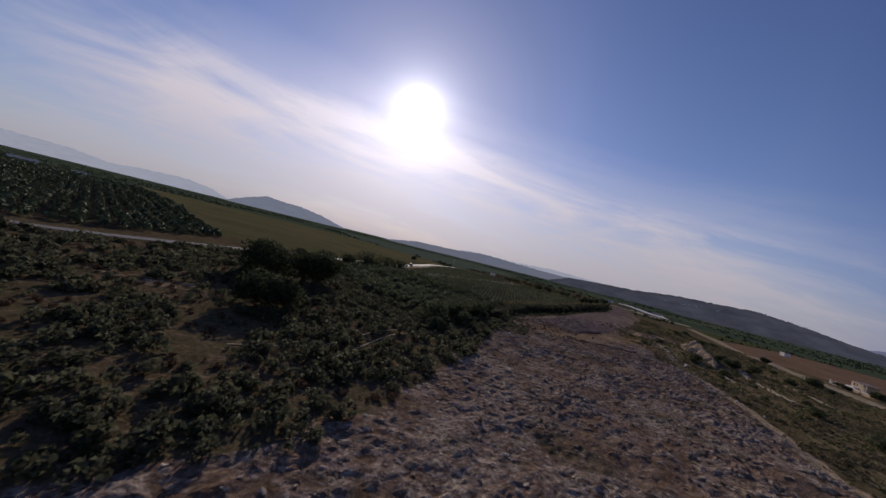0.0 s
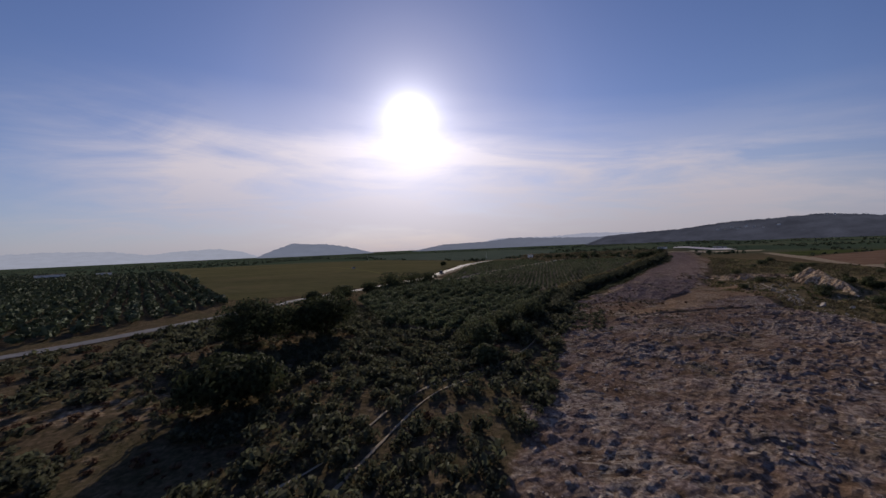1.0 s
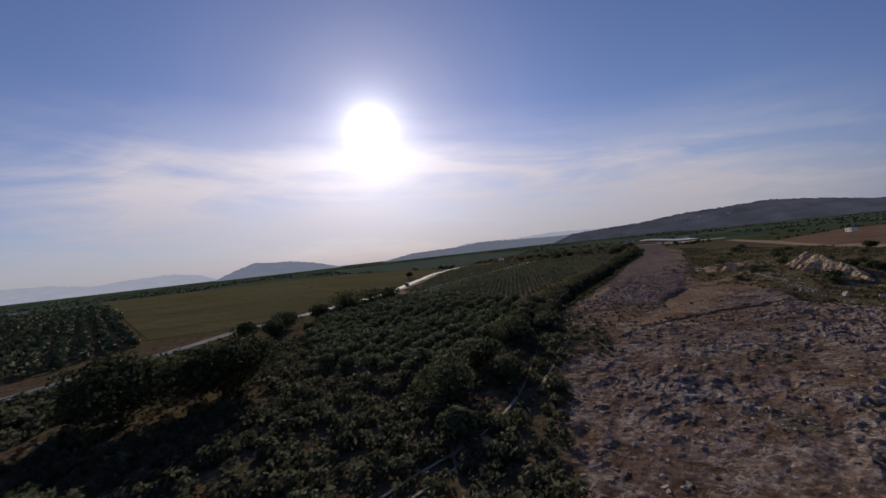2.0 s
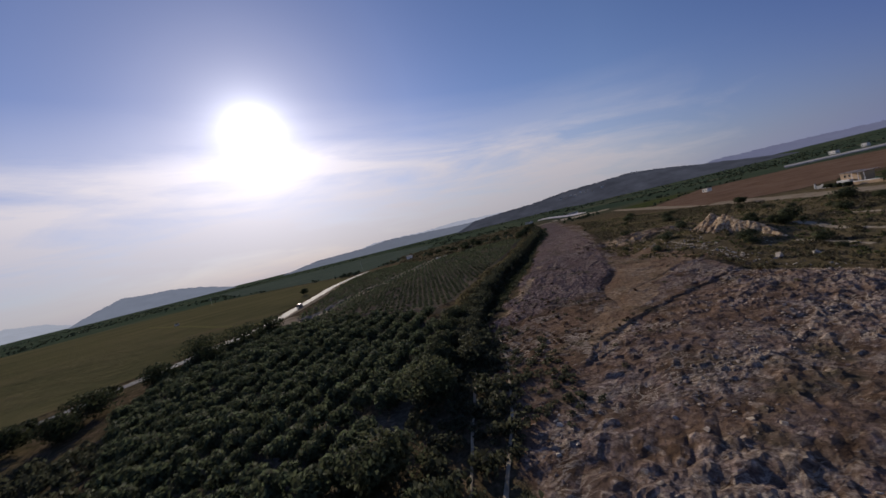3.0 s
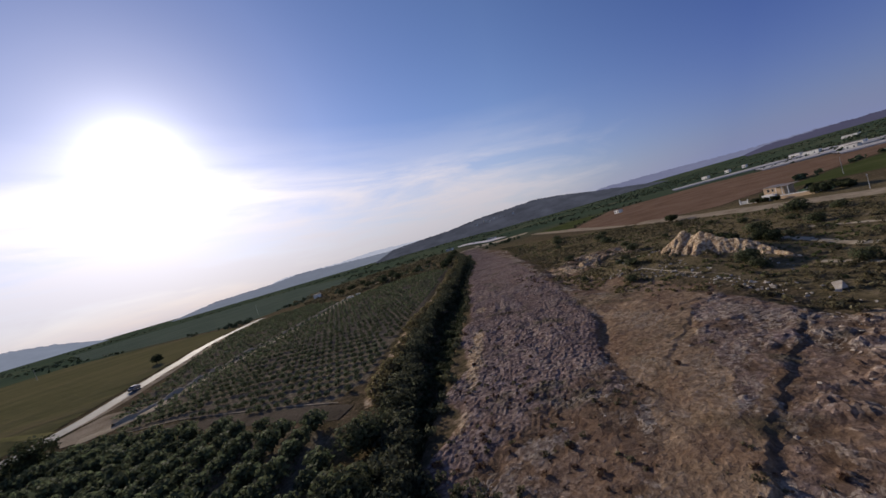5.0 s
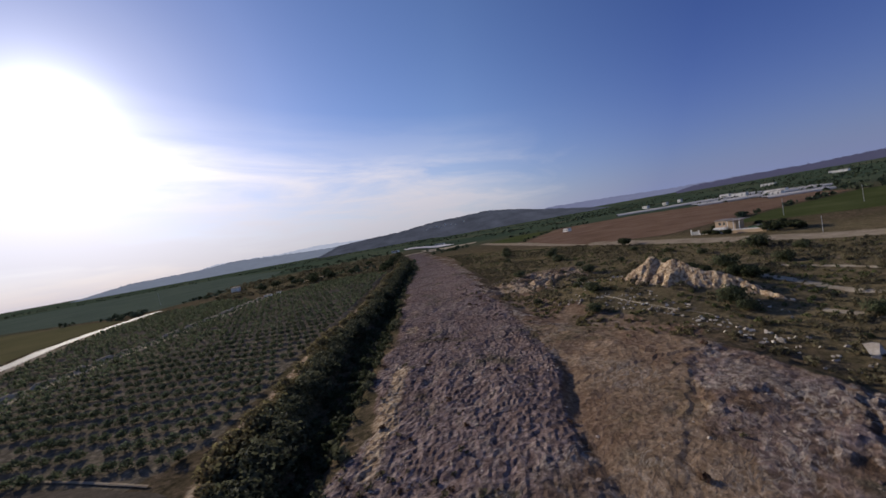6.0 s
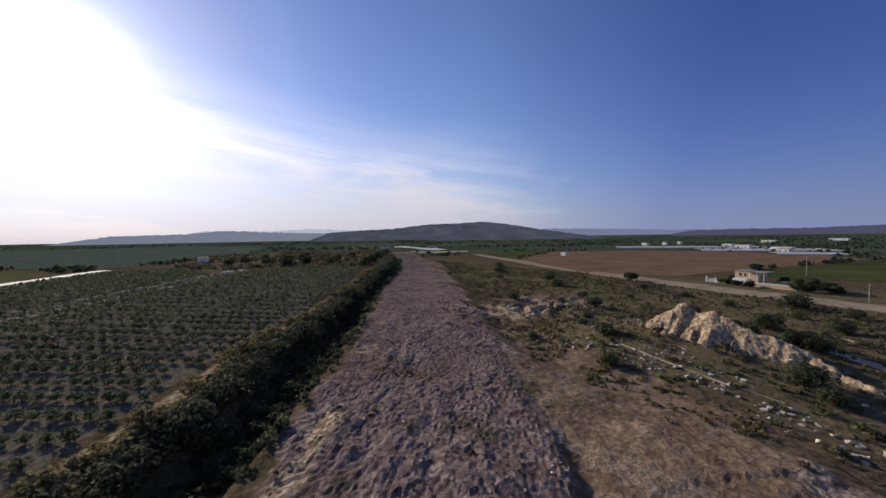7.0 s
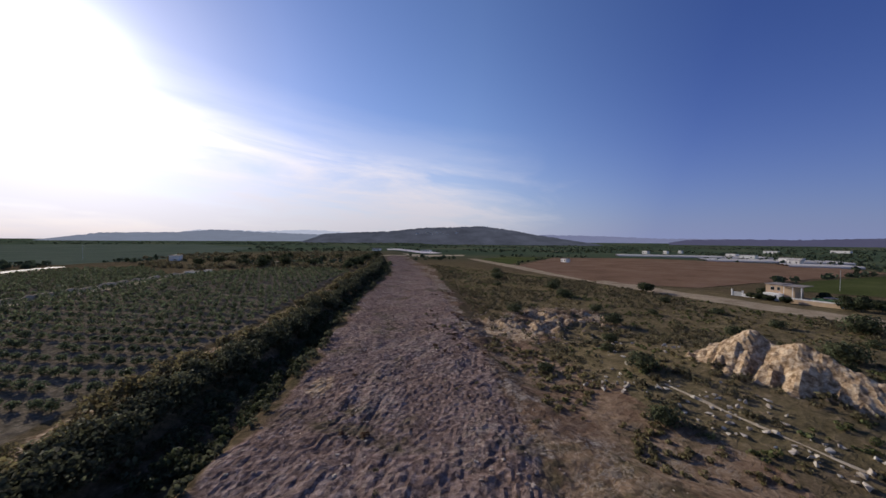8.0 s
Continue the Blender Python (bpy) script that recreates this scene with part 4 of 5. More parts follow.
plant(kinds, [(128, 316, 0.8), (136, 330, 1.1), (146, 342, 1.0), (152, 356, 1.2), (164, 372, 1.1), (120, 345, 0.8), (110, 352, 0.9), (98, 350, 1.0), (104, 372, 1.1), (92, 366, 0.8), (130, 365, 0.9), (140, 384, 1.0), (118, 390, 0.9), (176, 396, 1.0), (158, 402, 0.8), (84, 384, 0.9), (74, 372, 0.8), (190, 410, 0.9), (205, 438, 1.0), (130, 420, 0.9), (100, 412, 0.8)], rng)
px, py = rng.uniform(50, 230, 5000), rng.uniform(318, 540, 5000)
ok = (px < line_x(STRIP_LEFT, py) - 3) & ~inside(YOUNG, px, py) & ~inside(YOUNG_FAR, px, py) & (np.hypot(px - 140, (py - 430) / 1.3) < 95) & (wave(px, py, 22, 29) + 0.5 * wave(px, py, 8, 30) > -0.25)
mass("scrub", MAQUIS, list(zip(px[ok], py[ok], rng.uniform(0.6, 1.9, ok.sum())))[:1700], 33, 16, 0.42, "olive-green scrub on the low hill behind the orchard", "scrub", 0.0, 1.1, 5)

# scrub on the left
px, py = rng.uniform(-112, 32, 12000), rng.uniform(2, 150, 12000)
ok = (px < line_x(STRIP_LEFT, py) + 2.5) & (away(ROAD, px, py) > 5.5) & ~inside(GROVE, px, py) & (px > line_x(ROAD, py))
for line, wide in FOOTPATHS:
    ok &= away(line, px, py) > wide + 0.25
bare = (wave(px, py, 9, 24) < -0.6) | ((px < -22) & (py < 112) & (wave(px, py, 7, 26) + 0.4 * wave(px, py, 3, 28) < -0.25)) | ((np.hypot((px + 46) / 1.6, py - 70) < 12) & (rng.random_sample(12000) < 0.75))
size = rng.uniform(0.4, 1.5, 12000) * (0.8 + 0.4 * rng.random_sample(12000))
spots = list(zip(px[ok & ~bare], py[ok & ~bare], size[ok & ~bare]))[:4700]
thin = ok & bare & (rng.random_sample(12000) < 0.25)
straw = list(zip(px[thin], py[thin], 0.5 * size[thin]))
mass("scrub", SCRUB, [s for s in spots if s[0] > -48], 15, 54, 0.23, "dense dark green maquis scrub", "scrub", 0.0, 1.35, 7)
mass("scrub", SCRUB, [s for s in spots if s[0] <= -48], 27, 30, 0.31, "dense dark green maquis scrub by the road", "scrub", 0.0, 1.35, 6)
mass("dry_scrub", BROWNWEED, straw, 16, 40, 0.3, "low dry straw-coloured scrub", "scrub", 0.0, 1.0, 4)

# scrub and grass on the right
px, py = rng.uniform(66, 215, 26000), rng.uniform(20, 400, 26000)
stony = (np.hypot((px - RUBBLE[0]) / 1.5, py - RUBBLE[1]) < 15) & (rng.random_sample(26000) < 0.8)
for a, b, _ in STONE_ROWS:
    stony |= away([a, b], px, py) < 1.6
stony |= inside(BANK, px, py) & (rng.random_sample(26000) < 0.85)
ok = ~stony & (px > line_x(STRIP_RIGHT, py) + 1.5) & (away(DIRT_ROAD, px, py) > 7) & (px < line_x(DIRT_ROAD, py)) & (mound(px, py, True) < 0.3)
px, py = px[ok], py[ok]
w = wave(px, py, 14, 25) + 0.5 * wave(px, py, 5, 26)
size = rng.random_sample(px.size)
groups = [(w > -0.12), (w <= -0.12) & (w > -0.4), (w <= -0.4)]
spots, green, straw = [list(zip(px[g], py[g], lo + (hi - lo) * size[g]))[:most] for g, lo, hi, most in zip(groups, (0.25, 0.2, 0.2), (0.9, 0.6, 0.6), (6000, 2400, 1500))]
mass("scrub", MAQUIS, spots, 17, 24, 0.29, "low dark green maquis scrub among stones", "scrub", 0.0, 1.2, 6)
mass("weeds", WEEDS, green, 18, 24, 0.35, "low green weeds and grass tufts", "weeds", 0.0, 0.9, 3)
mass("dry_grass", DRY, straw, 19, 24, 0.35, "low dry grass tufts", "grass", 0.0, 0.8, 3)

# yellowish grass on the bank beside the bare strip
px, py = rng.uniform(88, 114, 1400), rng.uniform(148, 205, 1400)
ok = inside(BANK, px, py) & (wave(px, py, 4, 24) > -0.25)
mass("dry_grass", DRY, list(zip(px[ok], py[ok], rng.uniform(0.25, 0.6, ok.sum())))[:330], 30, 26, 0.34, "yellowish dry grass tufts on a low bank", "grass", 0.0, 0.8, 3)

# dark dwarf shrubs along the footpath
px, py = rng.uniform(12, 40, 900), rng.uniform(102, 150, 900)
ok = inside([(14, 113), (21, 103), (31, 107), (33, 118), (37, 128), (35, 146), (28, 142), (23, 130)], px, py) & (wave(px, py, 5, 25) > -0.45)
mass("scrub", SCRUB, list(zip(px[ok], py[ok], rng.uniform(0.3, 0.8, ok.sum()))), 29, 40, 0.25, "dark dwarf shrubs beside the footpath", "scrub", 0.0, 1.0, 5)

# weeds on the bare rock and the dry ground beside the paths
px, py = rng.uniform(-40, 140, 16000), rng.uniform(5, 260, 16000)
by_path = (px > 18) & (px < 58) & (py > 116) & (py < 160) & (past_gully(px, py) > 0) & (wave(px, py, 6, 28) + 0.5 * wave(px, py, 2.5, 24) > -0.3)
left_side = (px < line_x(STRIP_LEFT, py) + 17) & (py > 140) & (py < 188) & (wave(px, py, 5, 28) > 0.0) & (rng.random_sample(16000) < 0.5)
right_side = (px > line_x(STRIP_RIGHT, py) - 14) & (py > 186) & (wave(px, py, 7, 24) > 0.05) & (rng.random_sample(16000) < 0.7)
keep = (strip(px, py) > 0.5) & (by_path | left_side | right_side | (rng.random_sample(16000) < 0.02))
px, py, size, half = px[keep], py[keep], 0.15 + 0.45 * rng.random_sample(keep.sum()) ** 2, rng.random_sample(keep.sum()) < 0.5
spots, straw = [list(zip(px[g], py[g], size[g])) for g in (half, ~half)]
mass("weeds", MAQUIS, spots, 20, 22, 0.33, "dull olive dwarf shrubs on stony ground", "weeds", 0.0, 0.8, 3)
mass("dry_weeds", BROWNWEED, straw, 21, 26, 0.33, "reddish-brown dry weeds on stony ground", "weeds", 0.0, 0.8, 3)

# single shrubs that stand out of the scrub on the right
kinds = [tree_kind("shrub", "rounded grey-green shrub among weeds and stones", "shrub", 140 + k, 1.9, 2.0, 0.05, 12, 900, 0.15, OLIVE, 0.06, "shrubs in the scrub", 5) for k in range(3)]
spots = [(111, 149, 1.5), (108, 146, 1.0), (100.5, 168.5, 1.0), (104, 186, 0.7), (112, 176, 0.8), (118, 184, 1.0), (126, 188, 0.9), (110, 132, 1.2), (104, 126, 0.9), (112, 122, 0.8), (134, 150, 1.0), (145, 160, 1.2), (152, 150, 1.4), (160, 158, 1.1), (168, 150, 1.6), (172, 160, 1.4), (165, 172, 1.0), (150, 175, 1.2), (140, 195, 0.9), (150, 205, 1.0), (160, 195, 1.1), (172, 185, 0.9), (180, 200, 1.0), (130, 215, 0.8), (165, 225, 1.0), (180, 240, 1.1), (195, 250, 1.2), (170, 260, 1.0), (190, 280, 1.2), (210, 300, 1.1), (160, 285, 0.9), (185, 310, 1.2), (100, 105, 1.0), (96, 90, 0.8), (104, 80, 1.1), (110, 100, 0.9), (120, 112, 1.2)]
plant(kinds, spots, rng)

# dark shrubs added behind the mound to stand in for the ridge's shadow
kinds = [tree_kind("thicket_shrub", "dense dark shrub added in place of the shade behind the spoil mound", "shrub", 180 + k, 2.0, 2.4, 0.05, 14, 900, 0.19, PINE, 0.07, "shrubs behind the mound", 5) for k in range(3)]
plant(kinds, [(126.5, 150, 1.0), (129.5, 151.5, 1.0), (127.5, 153, 1.1), (130, 161.5, 0.9), (132, 163.5, 1.0), (127.5, 158.5, 0.8)], rng)

# groves and hedgerows out on the plain
ang, far = np.radians(rng.uniform(-62, 100, 16000)), 260 + 1500 * rng.random_sample(16000) ** 1.6
px, py = 30 + far * np.sin(ang), 110 + far * np.cos(ang)
ok = (strip(px, py) < 0.1) & (away(ROAD, px, py) > 8) & (away(DIRT_ROAD, px, py) > 9)
ok &= ~((px < line_x(DIRT_ROAD, py)) & (px > line_x(STRIP_RIGHT, py)) & (py < 420))
for field in FIELDS + [YOUNG, YOUNG_FAR, LEFT]:
    ok &= ~inside(field, px, py)
ok &= ~((np.hypot(px - 140, (py - 430) / 1.3) < 85) & (rng.random_sample(16000) < 0.8))
ok &= wave(px, py, 120, 29) + 0.5 * wave(px, py, 40, 30) > -0.15
spots = list(zip(px[ok], py[ok], rng.uniform(1.3, 2.6, ok.sum())))[:5200]
mass("distant_groves", FARWOOD, spots, 22, 12, 0.56, "distant dark green groves and hedgerows on the plain", "trees", 0.0, 1.1, 4)


# ---- buildings and distance ----
def ridge(name, az0, az1, dist, crest, material, label):
    """A long hill: crest gives (azimuth, elevation in degrees) over the plain."""
    a = np.radians(np.linspace(az0, az1, 400))
    c = np.array(crest, float)
    e = np.interp(np.degrees(a), c[:, 0], c[:, 1])
    for _ in range(14):
        e[1:-1] = (e[:-2] + 2 * e[1:-1] + e[2:]) / 4
    top = 20 + dist * np.tan(np.radians(e)) + dist * (0.0008 * wave(np.degrees(a), a * 0, 0.35, 21) + 0.0007 * wave(np.degrees(a), a * 0, 0.12, 22)) * (e > 0.1)
    rows = []
    for k, d in ((0.0, 0.86), (0.3, 0.89), (0.6, 0.93), (0.85, 0.97), (1.0, 1.0), (0.6, 1.05), (0.0, 1.1)):
        bump = 1 + 0.05 * wave(np.degrees(a), a * 0 + d * 90, 1.3, 22) * (0 < k < 1)
        rows.append(np.stack([30 + dist * d * np.sin(a), 100 + dist * d * np.cos(a), -3 + k * (top + 3) * bump], 1))
    v = np.stack(rows)
    i = np.arange(v.shape[0] * v.shape[1]).reshape(v.shape[:2])
    q = np.stack([i[:-1, :-1], i[:-1, 1:], i[1:, 1:], i[1:, :-1]], -1).reshape(-1, 4)
    return tagged(new(name, mesh_from(name, v.reshape(-1, 3), q, material, True)), label, "hill", kind="structure")


def haze_glow(name, colour, vary=0.06):
    """Far hills as a plain backdrop that glows, with the haze put into its colour."""
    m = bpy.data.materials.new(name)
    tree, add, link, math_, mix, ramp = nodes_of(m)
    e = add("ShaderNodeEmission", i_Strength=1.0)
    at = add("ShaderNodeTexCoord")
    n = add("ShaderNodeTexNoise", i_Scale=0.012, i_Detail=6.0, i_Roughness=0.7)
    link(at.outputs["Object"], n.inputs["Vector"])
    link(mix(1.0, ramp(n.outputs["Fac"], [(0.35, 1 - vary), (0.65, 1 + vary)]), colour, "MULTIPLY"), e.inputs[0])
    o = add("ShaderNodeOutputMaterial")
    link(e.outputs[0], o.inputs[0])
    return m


# each range glows by itself; the paler the colour, the more haze it holds
ridge("hill", 16, 60, 1700, [(16, -0.7), (20, 0.75), (29, 1.15), (34.5, 1.75), (38, 1.8), (42.5, 2.0), (46, 1.6), (51, 0.7), (60, -0.7)], haze_glow("hazy wooded hill", (0.072, 0.08, 0.112), 0.25), "long dark wooded hill with houses on its slope")
ridge("hill", -11, 26, 2600, [(-11, -0.5), (-5, 0.5), (2, 0.7), (6, 1.1), (9, 0.95), (14, 0.75), (20, 0.6), (26, -0.5)], haze_glow("hazy hill", (0.2, 0.23, 0.31)), "low blue-grey hill in haze")
ridge("hill", -33, -15, 3000, [(-33, -0.5), (-31, 0.4), (-27.5, 1.65), (-25.5, 1.4), (-23, 1.35), (-20, 0.85), (-15, -0.5)], haze_glow("hazy blue hill", (0.25, 0.29, 0.39)), "isolated blue-grey hill in haze")
ridge("mountains", -75, -31, 4300, [(-75, 0.6), (-60, 1.1), (-52, 1.35), (-47, 1.2), (-44, 0.7), (-41, 1.0), (-37, 1.2), (-34, 0.8), (-31, -0.4)], haze_glow("pale far mountains", (0.5, 0.55, 0.68)), "very pale distant mountains in haze")
ridge("mountains", -4, 34, 4400, [(-4, -0.4), (4, 1.1), (12, 1.0), (17, 1.3), (24, 1.0), (34, -0.4)], haze_glow("pale far range", (0.5, 0.54, 0.68)), "pale distant mountain range in haze")
ridge("mountains", 46, 84, 4200, [(46, -0.4), (52, 0.8), (57, 0.7), (62, 0.55), (68, 0.3), (75, 0.3), (84, -0.4)], haze_glow("blue far range", (0.2, 0.22, 0.36)), "blue distant mountain range")
ridge("hill", 68, 112, 2600, [(66, -0.6), (70, 0.15), (76, 0.25), (80, 0.2), (86, 0.35), (96, 0.5), (112, 0.3)], haze_glow("dim violet ridge", (0.085, 0.085, 0.15)), "long low violet-grey ridge on the horizon")


def far_house(az, dist, z, w, h, label, name="far_house"):
    ob = thing(name, label, "house", pose(30 + dist * math.sin(math.radians(az)), 100 + dist * math.cos(math.radians(az)), z, 0, 0, -az))
    block("wall", -w / 2, w / 2, 0, w * 0.6, -6, h, WALL, ob, bevel=0)
    block("roof", -w / 2 - 0.5, w / 2 + 0.5, -0.5, w * 0.6 + 0.5, h, h + 0.6, ROOF, ob, bevel=0)


def slab(bm, x0, x1, y0, y1, z0, z1):
    """A block in a bmesh."""
    v = [bm.verts.new((x, y, z)) for z in (z0, z1) for x, y in ((x0, y0), (x1, y0), (x1, y1), (x0, y1))]
    for f in ((3, 2, 1, 0), (4, 5, 6, 7), (0, 1, 5, 4), (1, 2, 6, 5), (2, 3, 7, 6), (3, 0, 4, 7)):
        bm.faces.new([v[i] for i in f])


def block(name, x0, x1, y0, y1, z0, z1, material, parent, label="", bevel=0.03):
    bm = bmesh.new()
    slab(bm, x0, x1, y0, y1, z0, z1)
    if bevel:
        bmesh.ops.bevel(bm, geom=bm.edges[:], offset=bevel, segments=1, affect="EDGES")
    return part(name, bm, material, parent, label)


def window(parent, x, z, w, h, y=0.0, material=None):
    """A window on the front (low y) of a wall: frame, pane and sill."""
    f = block("window", x - w / 2 - 0.08, x + w / 2 + 0.08, y - 0.05, y + 0.02, z - 0.08, z + h + 0.08, FRAME, parent, bevel=0.01)
    block("pane", x - w / 2, x + w / 2, y - 0.06, y - 0.052, z, z + h, GLASS, f, bevel=0)
    block("sill", x - w / 2 - 0.15, x + w / 2 + 0.15, y - 0.16, y + 0.0, z - 0.16, z - 0.081, FRAME, f, bevel=0.01)
    return f


far_house(43.0, 1690, 75, 6, 3.5, "pale building on the hilltop", "hilltop_building")
far_house(43.6, 1690, 75, 4, 2.5, "pale building on the hilltop", "hilltop_building")
for az, dist, z, w in [(33.2, 1585, 40, 12), (33.9, 1580, 36, 9), (34.6, 1590, 44, 11), (35.2, 1580, 39, 14), (36.0, 1595, 48, 9), (36.8, 1585, 42, 12), (37.6, 1580, 38, 8), (31.8, 1590, 30, 9), (39.0, 1590, 47, 9), (40.6, 1585, 40, 10)]:
    far_house(az, dist, z, w, 5, "pale house on the wooded hillside")

# the white house by the dirt road: x to the right along its front, y away from the road
HOUSE = pose(215, 184.5, float(height(216, 184)) - 0.1, 0, 0, -101) @ Matrix.Diagonal((0.56, 0.7, 0.8, 1))
house = thing("house", "two-storey house with tan and white rendered walls", "house", HOUSE)
block("lower_wall", 0.6, 8.0, -1.6, 2.0, -0.3, 2.9, WALL, house, "white rendered lower storey")
up_wall = block("upper_wall", 0, 13.0, 2.0, 11.0, -0.3, 6.1, TAN, house, "tan rendered upper storey")
block("roof", -0.4, 7.4, 1.5, 11.4, 6.1, 6.4, ROOF, house, "flat concrete roof slab")
block("porch_roof", 6.6, 17.0, 0.2, 11.2, 5.9, 6.15, ROOF, house, "flat porch roof on posts")
for x in (9.0, 12.8, 16.6):
    block("porch_post", x - 0.15, x + 0.15, 0.4, 0.7, -0.3, 5.9, WALL, house, bevel=0.02)
block("terrace", 7.0, 17.0, -0.4, 11.0, -0.3, 1.1, ROOF, house, "grey terrace floor and its front")
block("balcony_wall", 8.2, 17.0, -0.55, -0.4, 1.1, 1.7, WALL, house)
window(house, 3.2, 4.0, 1.6, 1.2, 2.0)
window(house, 6.0, 4.0, 1.2, 1.2, 2.0)
window(house, 2.4, 1.0, 1.0, 1.1, -1.6)
window(house, 6.4, 1.0, 1.0, 1.1, -1.6)
bm = bmesh.new()
for k in range(14):
    slab(bm, 8.0 + 0.28 * k, 8.28 + 0.28 * k, -1.5, -0.4, -0.3, 2.9 - 0.2 * k)
part("stair", bm, WALL, house, "white outside stair")
block("parapet", 8.0, 8.2, -1.62, -1.5, 2.9, 3.7, WALL, house)
wall = thing("garden_wall", "long low white garden wall beside the house", "wall", HOUSE)
block("wall", 12.0, 34.0, -4.0, -3.7, -0.6, 1.7, TAN, wall, "tan lower part of the wall", 0.01)
block("coping", 11.9, 34.1, -4.1, -3.6, 1.7, 2.1, WALL, wall, "white coping", 0.02)
block("side_wall", 33.7, 34.0, -3.7, 8.0, -0.6, 1.9, WALL, wall)
fence = thing("fence", "green mesh fence on posts along the garden", "fence", HOUSE)
for k in range(9):
    block("post", 20.0 + 2.4 * k, 20.1 + 2.4 * k, 3.0, 3.1, 0, 2.6, GREEN, fence, bevel=0)
for k in range(8):
    block("panel", 20.1 + 2.4 * k, 22.4 + 2.4 * k, 3.03, 3.07, 0.3, 2.4, GREEN, fence, bevel=0)
gate = thing("gate", "white rendered gate with two pillars", "gate", HOUSE)
block("pillar", -15.2, -14.5, -2.0, -1.4, -0.3, 3.0, WALL, gate)
block("pillar", -9.6, -8.9, -2.0, -1.4, -0.3, 2.6, WALL, gate)
block("wall", -8.9, 0.4, -1.9, -1.6, -0.3, 1.4, WALL, gate)
block("leaf", -14.5, -12.1, -1.75, -1.65, 0.05, 2.0, FRAME, gate, "grey sheet-metal gate leaf", 0.01)
block("leaf", -12.0, -9.6, -1.75, -1.65, 0.05, 2.0, FRAME, gate, "grey sheet-metal gate leaf", 0.01)
shed = thing("shed", "low grey shed behind the garden wall", "shed", HOUSE)
block("wall", 24.0, 30.0, 4.0, 8.0, -0.3, 2.5, TAN, shed)
block("roof", 23.7, 30.3, 3.6, 8.4, 2.5, 2.7, ROOF, shed)


def at_house(x, y):
    p = HOUSE @ Vector((x, y, 0))
    return set_at(p.x, p.y)


for n, (x, y, r, t) in enumerate([(-4, 9, 2.4, 3.4), (36, -7, 3.6, 3.6), (41, -6, 3.0, 3.4), (45, 2, 3.2, 3.0), (38, 6, 2.6, 3.6), (14, -7.5, 2.0, 1.8), (6, -6, 1.8, 1.4), (0, -5, 2.0, 1.6), (-4, -4, 1.6, 1.5), (50, -2, 2.6, 2.6), (30, 9, 2.2, 3.0), (21, 12, 2.2, 3.2)]):
    tree_kind("garden_tree", "dense dark green garden tree by the house", "tree", 150 + n, r, t, 0.4, 10, 520, 0.3, PINE, 0.15, "garden trees", 4, at_house(x, y))


def simple_house(x, y, turn, w, d, h, label, name="white_building", roof_h=0.3, windows=2, category="building"):
    ob = thing(name, label, category, pose(x, y, float(height(x, y)), 0, 0, turn))
    block("wall", -w / 2, w / 2, -d / 2, d / 2, -0.3, h, WALL, ob, bevel=0.02)
    block("roof", -w / 2 - 0.3, w / 2 + 0.3, -d / 2 - 0.3, d / 2 + 0.3, h, h + roof_h, ROOF, ob, bevel=0.02)
    for k in range(windows):
        window(ob, -w / 2 + w * (k + 0.5) / windows, 1.0, 1.0, 1.2, -d / 2)
    return ob


simple_house(330, 337, -104, 6, 4.5, 3.0, "small flat-roofed white hut among fields", "hut", category="hut")
for x, y, t, w, d, h in [(505, 225, -100, 16, 7, 4.0), (475, 218, -100, 8, 7, 3.5), (620, 400, -104, 8, 6, 4), (650, 385, -104, 6, 5, 4), (690, 380, -104, 5, 5, 4), (590, 290, -100, 10, 8, 4), (560, 268, -100, 14, 6, 4), (820, 300, -100, 18, 8, 4), (980, 240, -100, 24, 10, 4)]:
    simple_house(x, y, t, w, d, h, "white flat-roofed farm building on the plain")
for x, y, t, w, d, h in [(268, 560, -55, 9, 7, 2.6), (372, 604, -55, 14, 9, 3.0)]:
    simple_house(x, y, t, w, d, h, "white farm shed at the end of the bare strip", windows=4)
for x, y, t, w, d, h in [(-430, 372, 50, 22, 10, 5), (-455, 395, 50, 14, 9, 4), (-395, 395, 50, 12, 8, 4)]:
    simple_house(x, y, t, w, d, h, "white farm building behind the far orchard")
simple_house(66, 433, -104, 9, 5, 3.0, "small white pump house on the plain", "hut", category="hut")
for x, y, t, w, d in [(68, 322, -35, 3.4, 2.0), (74, 327, -35, 2.4, 1.6)]:
    simple_house(x, y, t, w, d, 0.9, "low concrete cistern at the end of the track", "cistern", 0.1, 0, "cistern")


def greenhouse(x, y, turn, length, spans):
    ob = thing("greenhouse", "long pale plastic-covered greenhouse tunnels", "greenhouse", pose(x, y, float(height(x, y)), 0, 0, turn), "greenhouses")
    for k in range(spans):
        a = np.linspace(0, math.pi, 9)
        prof = np.stack([4.5 * np.cos(a) + 9 * k, 0.5 + 1.2 * np.sin(a)], 1)
        prof = np.r_[[(4.5 + 9 * k, 0)], prof, [(-4.5 + 9 * k, 0)]]
        v = np.concatenate([np.c_[np.full(len(prof), e), prof] for e in (-length / 2, length / 2)])
        n_ = len(prof)
        i = np.arange(n_ - 1)
        f = np.stack([i, i + 1, i + 1 + n_, i + n_], 1)
        part("tunnel", mesh_from("tunnel", v, f, PLASTIC, True), None, ob)
    return ob


greenhouse(560, 330, 122, 150, 4)
greenhouse(520, 250, 118, 100, 5)
greenhouse(455, 205, 115, 40, 3)


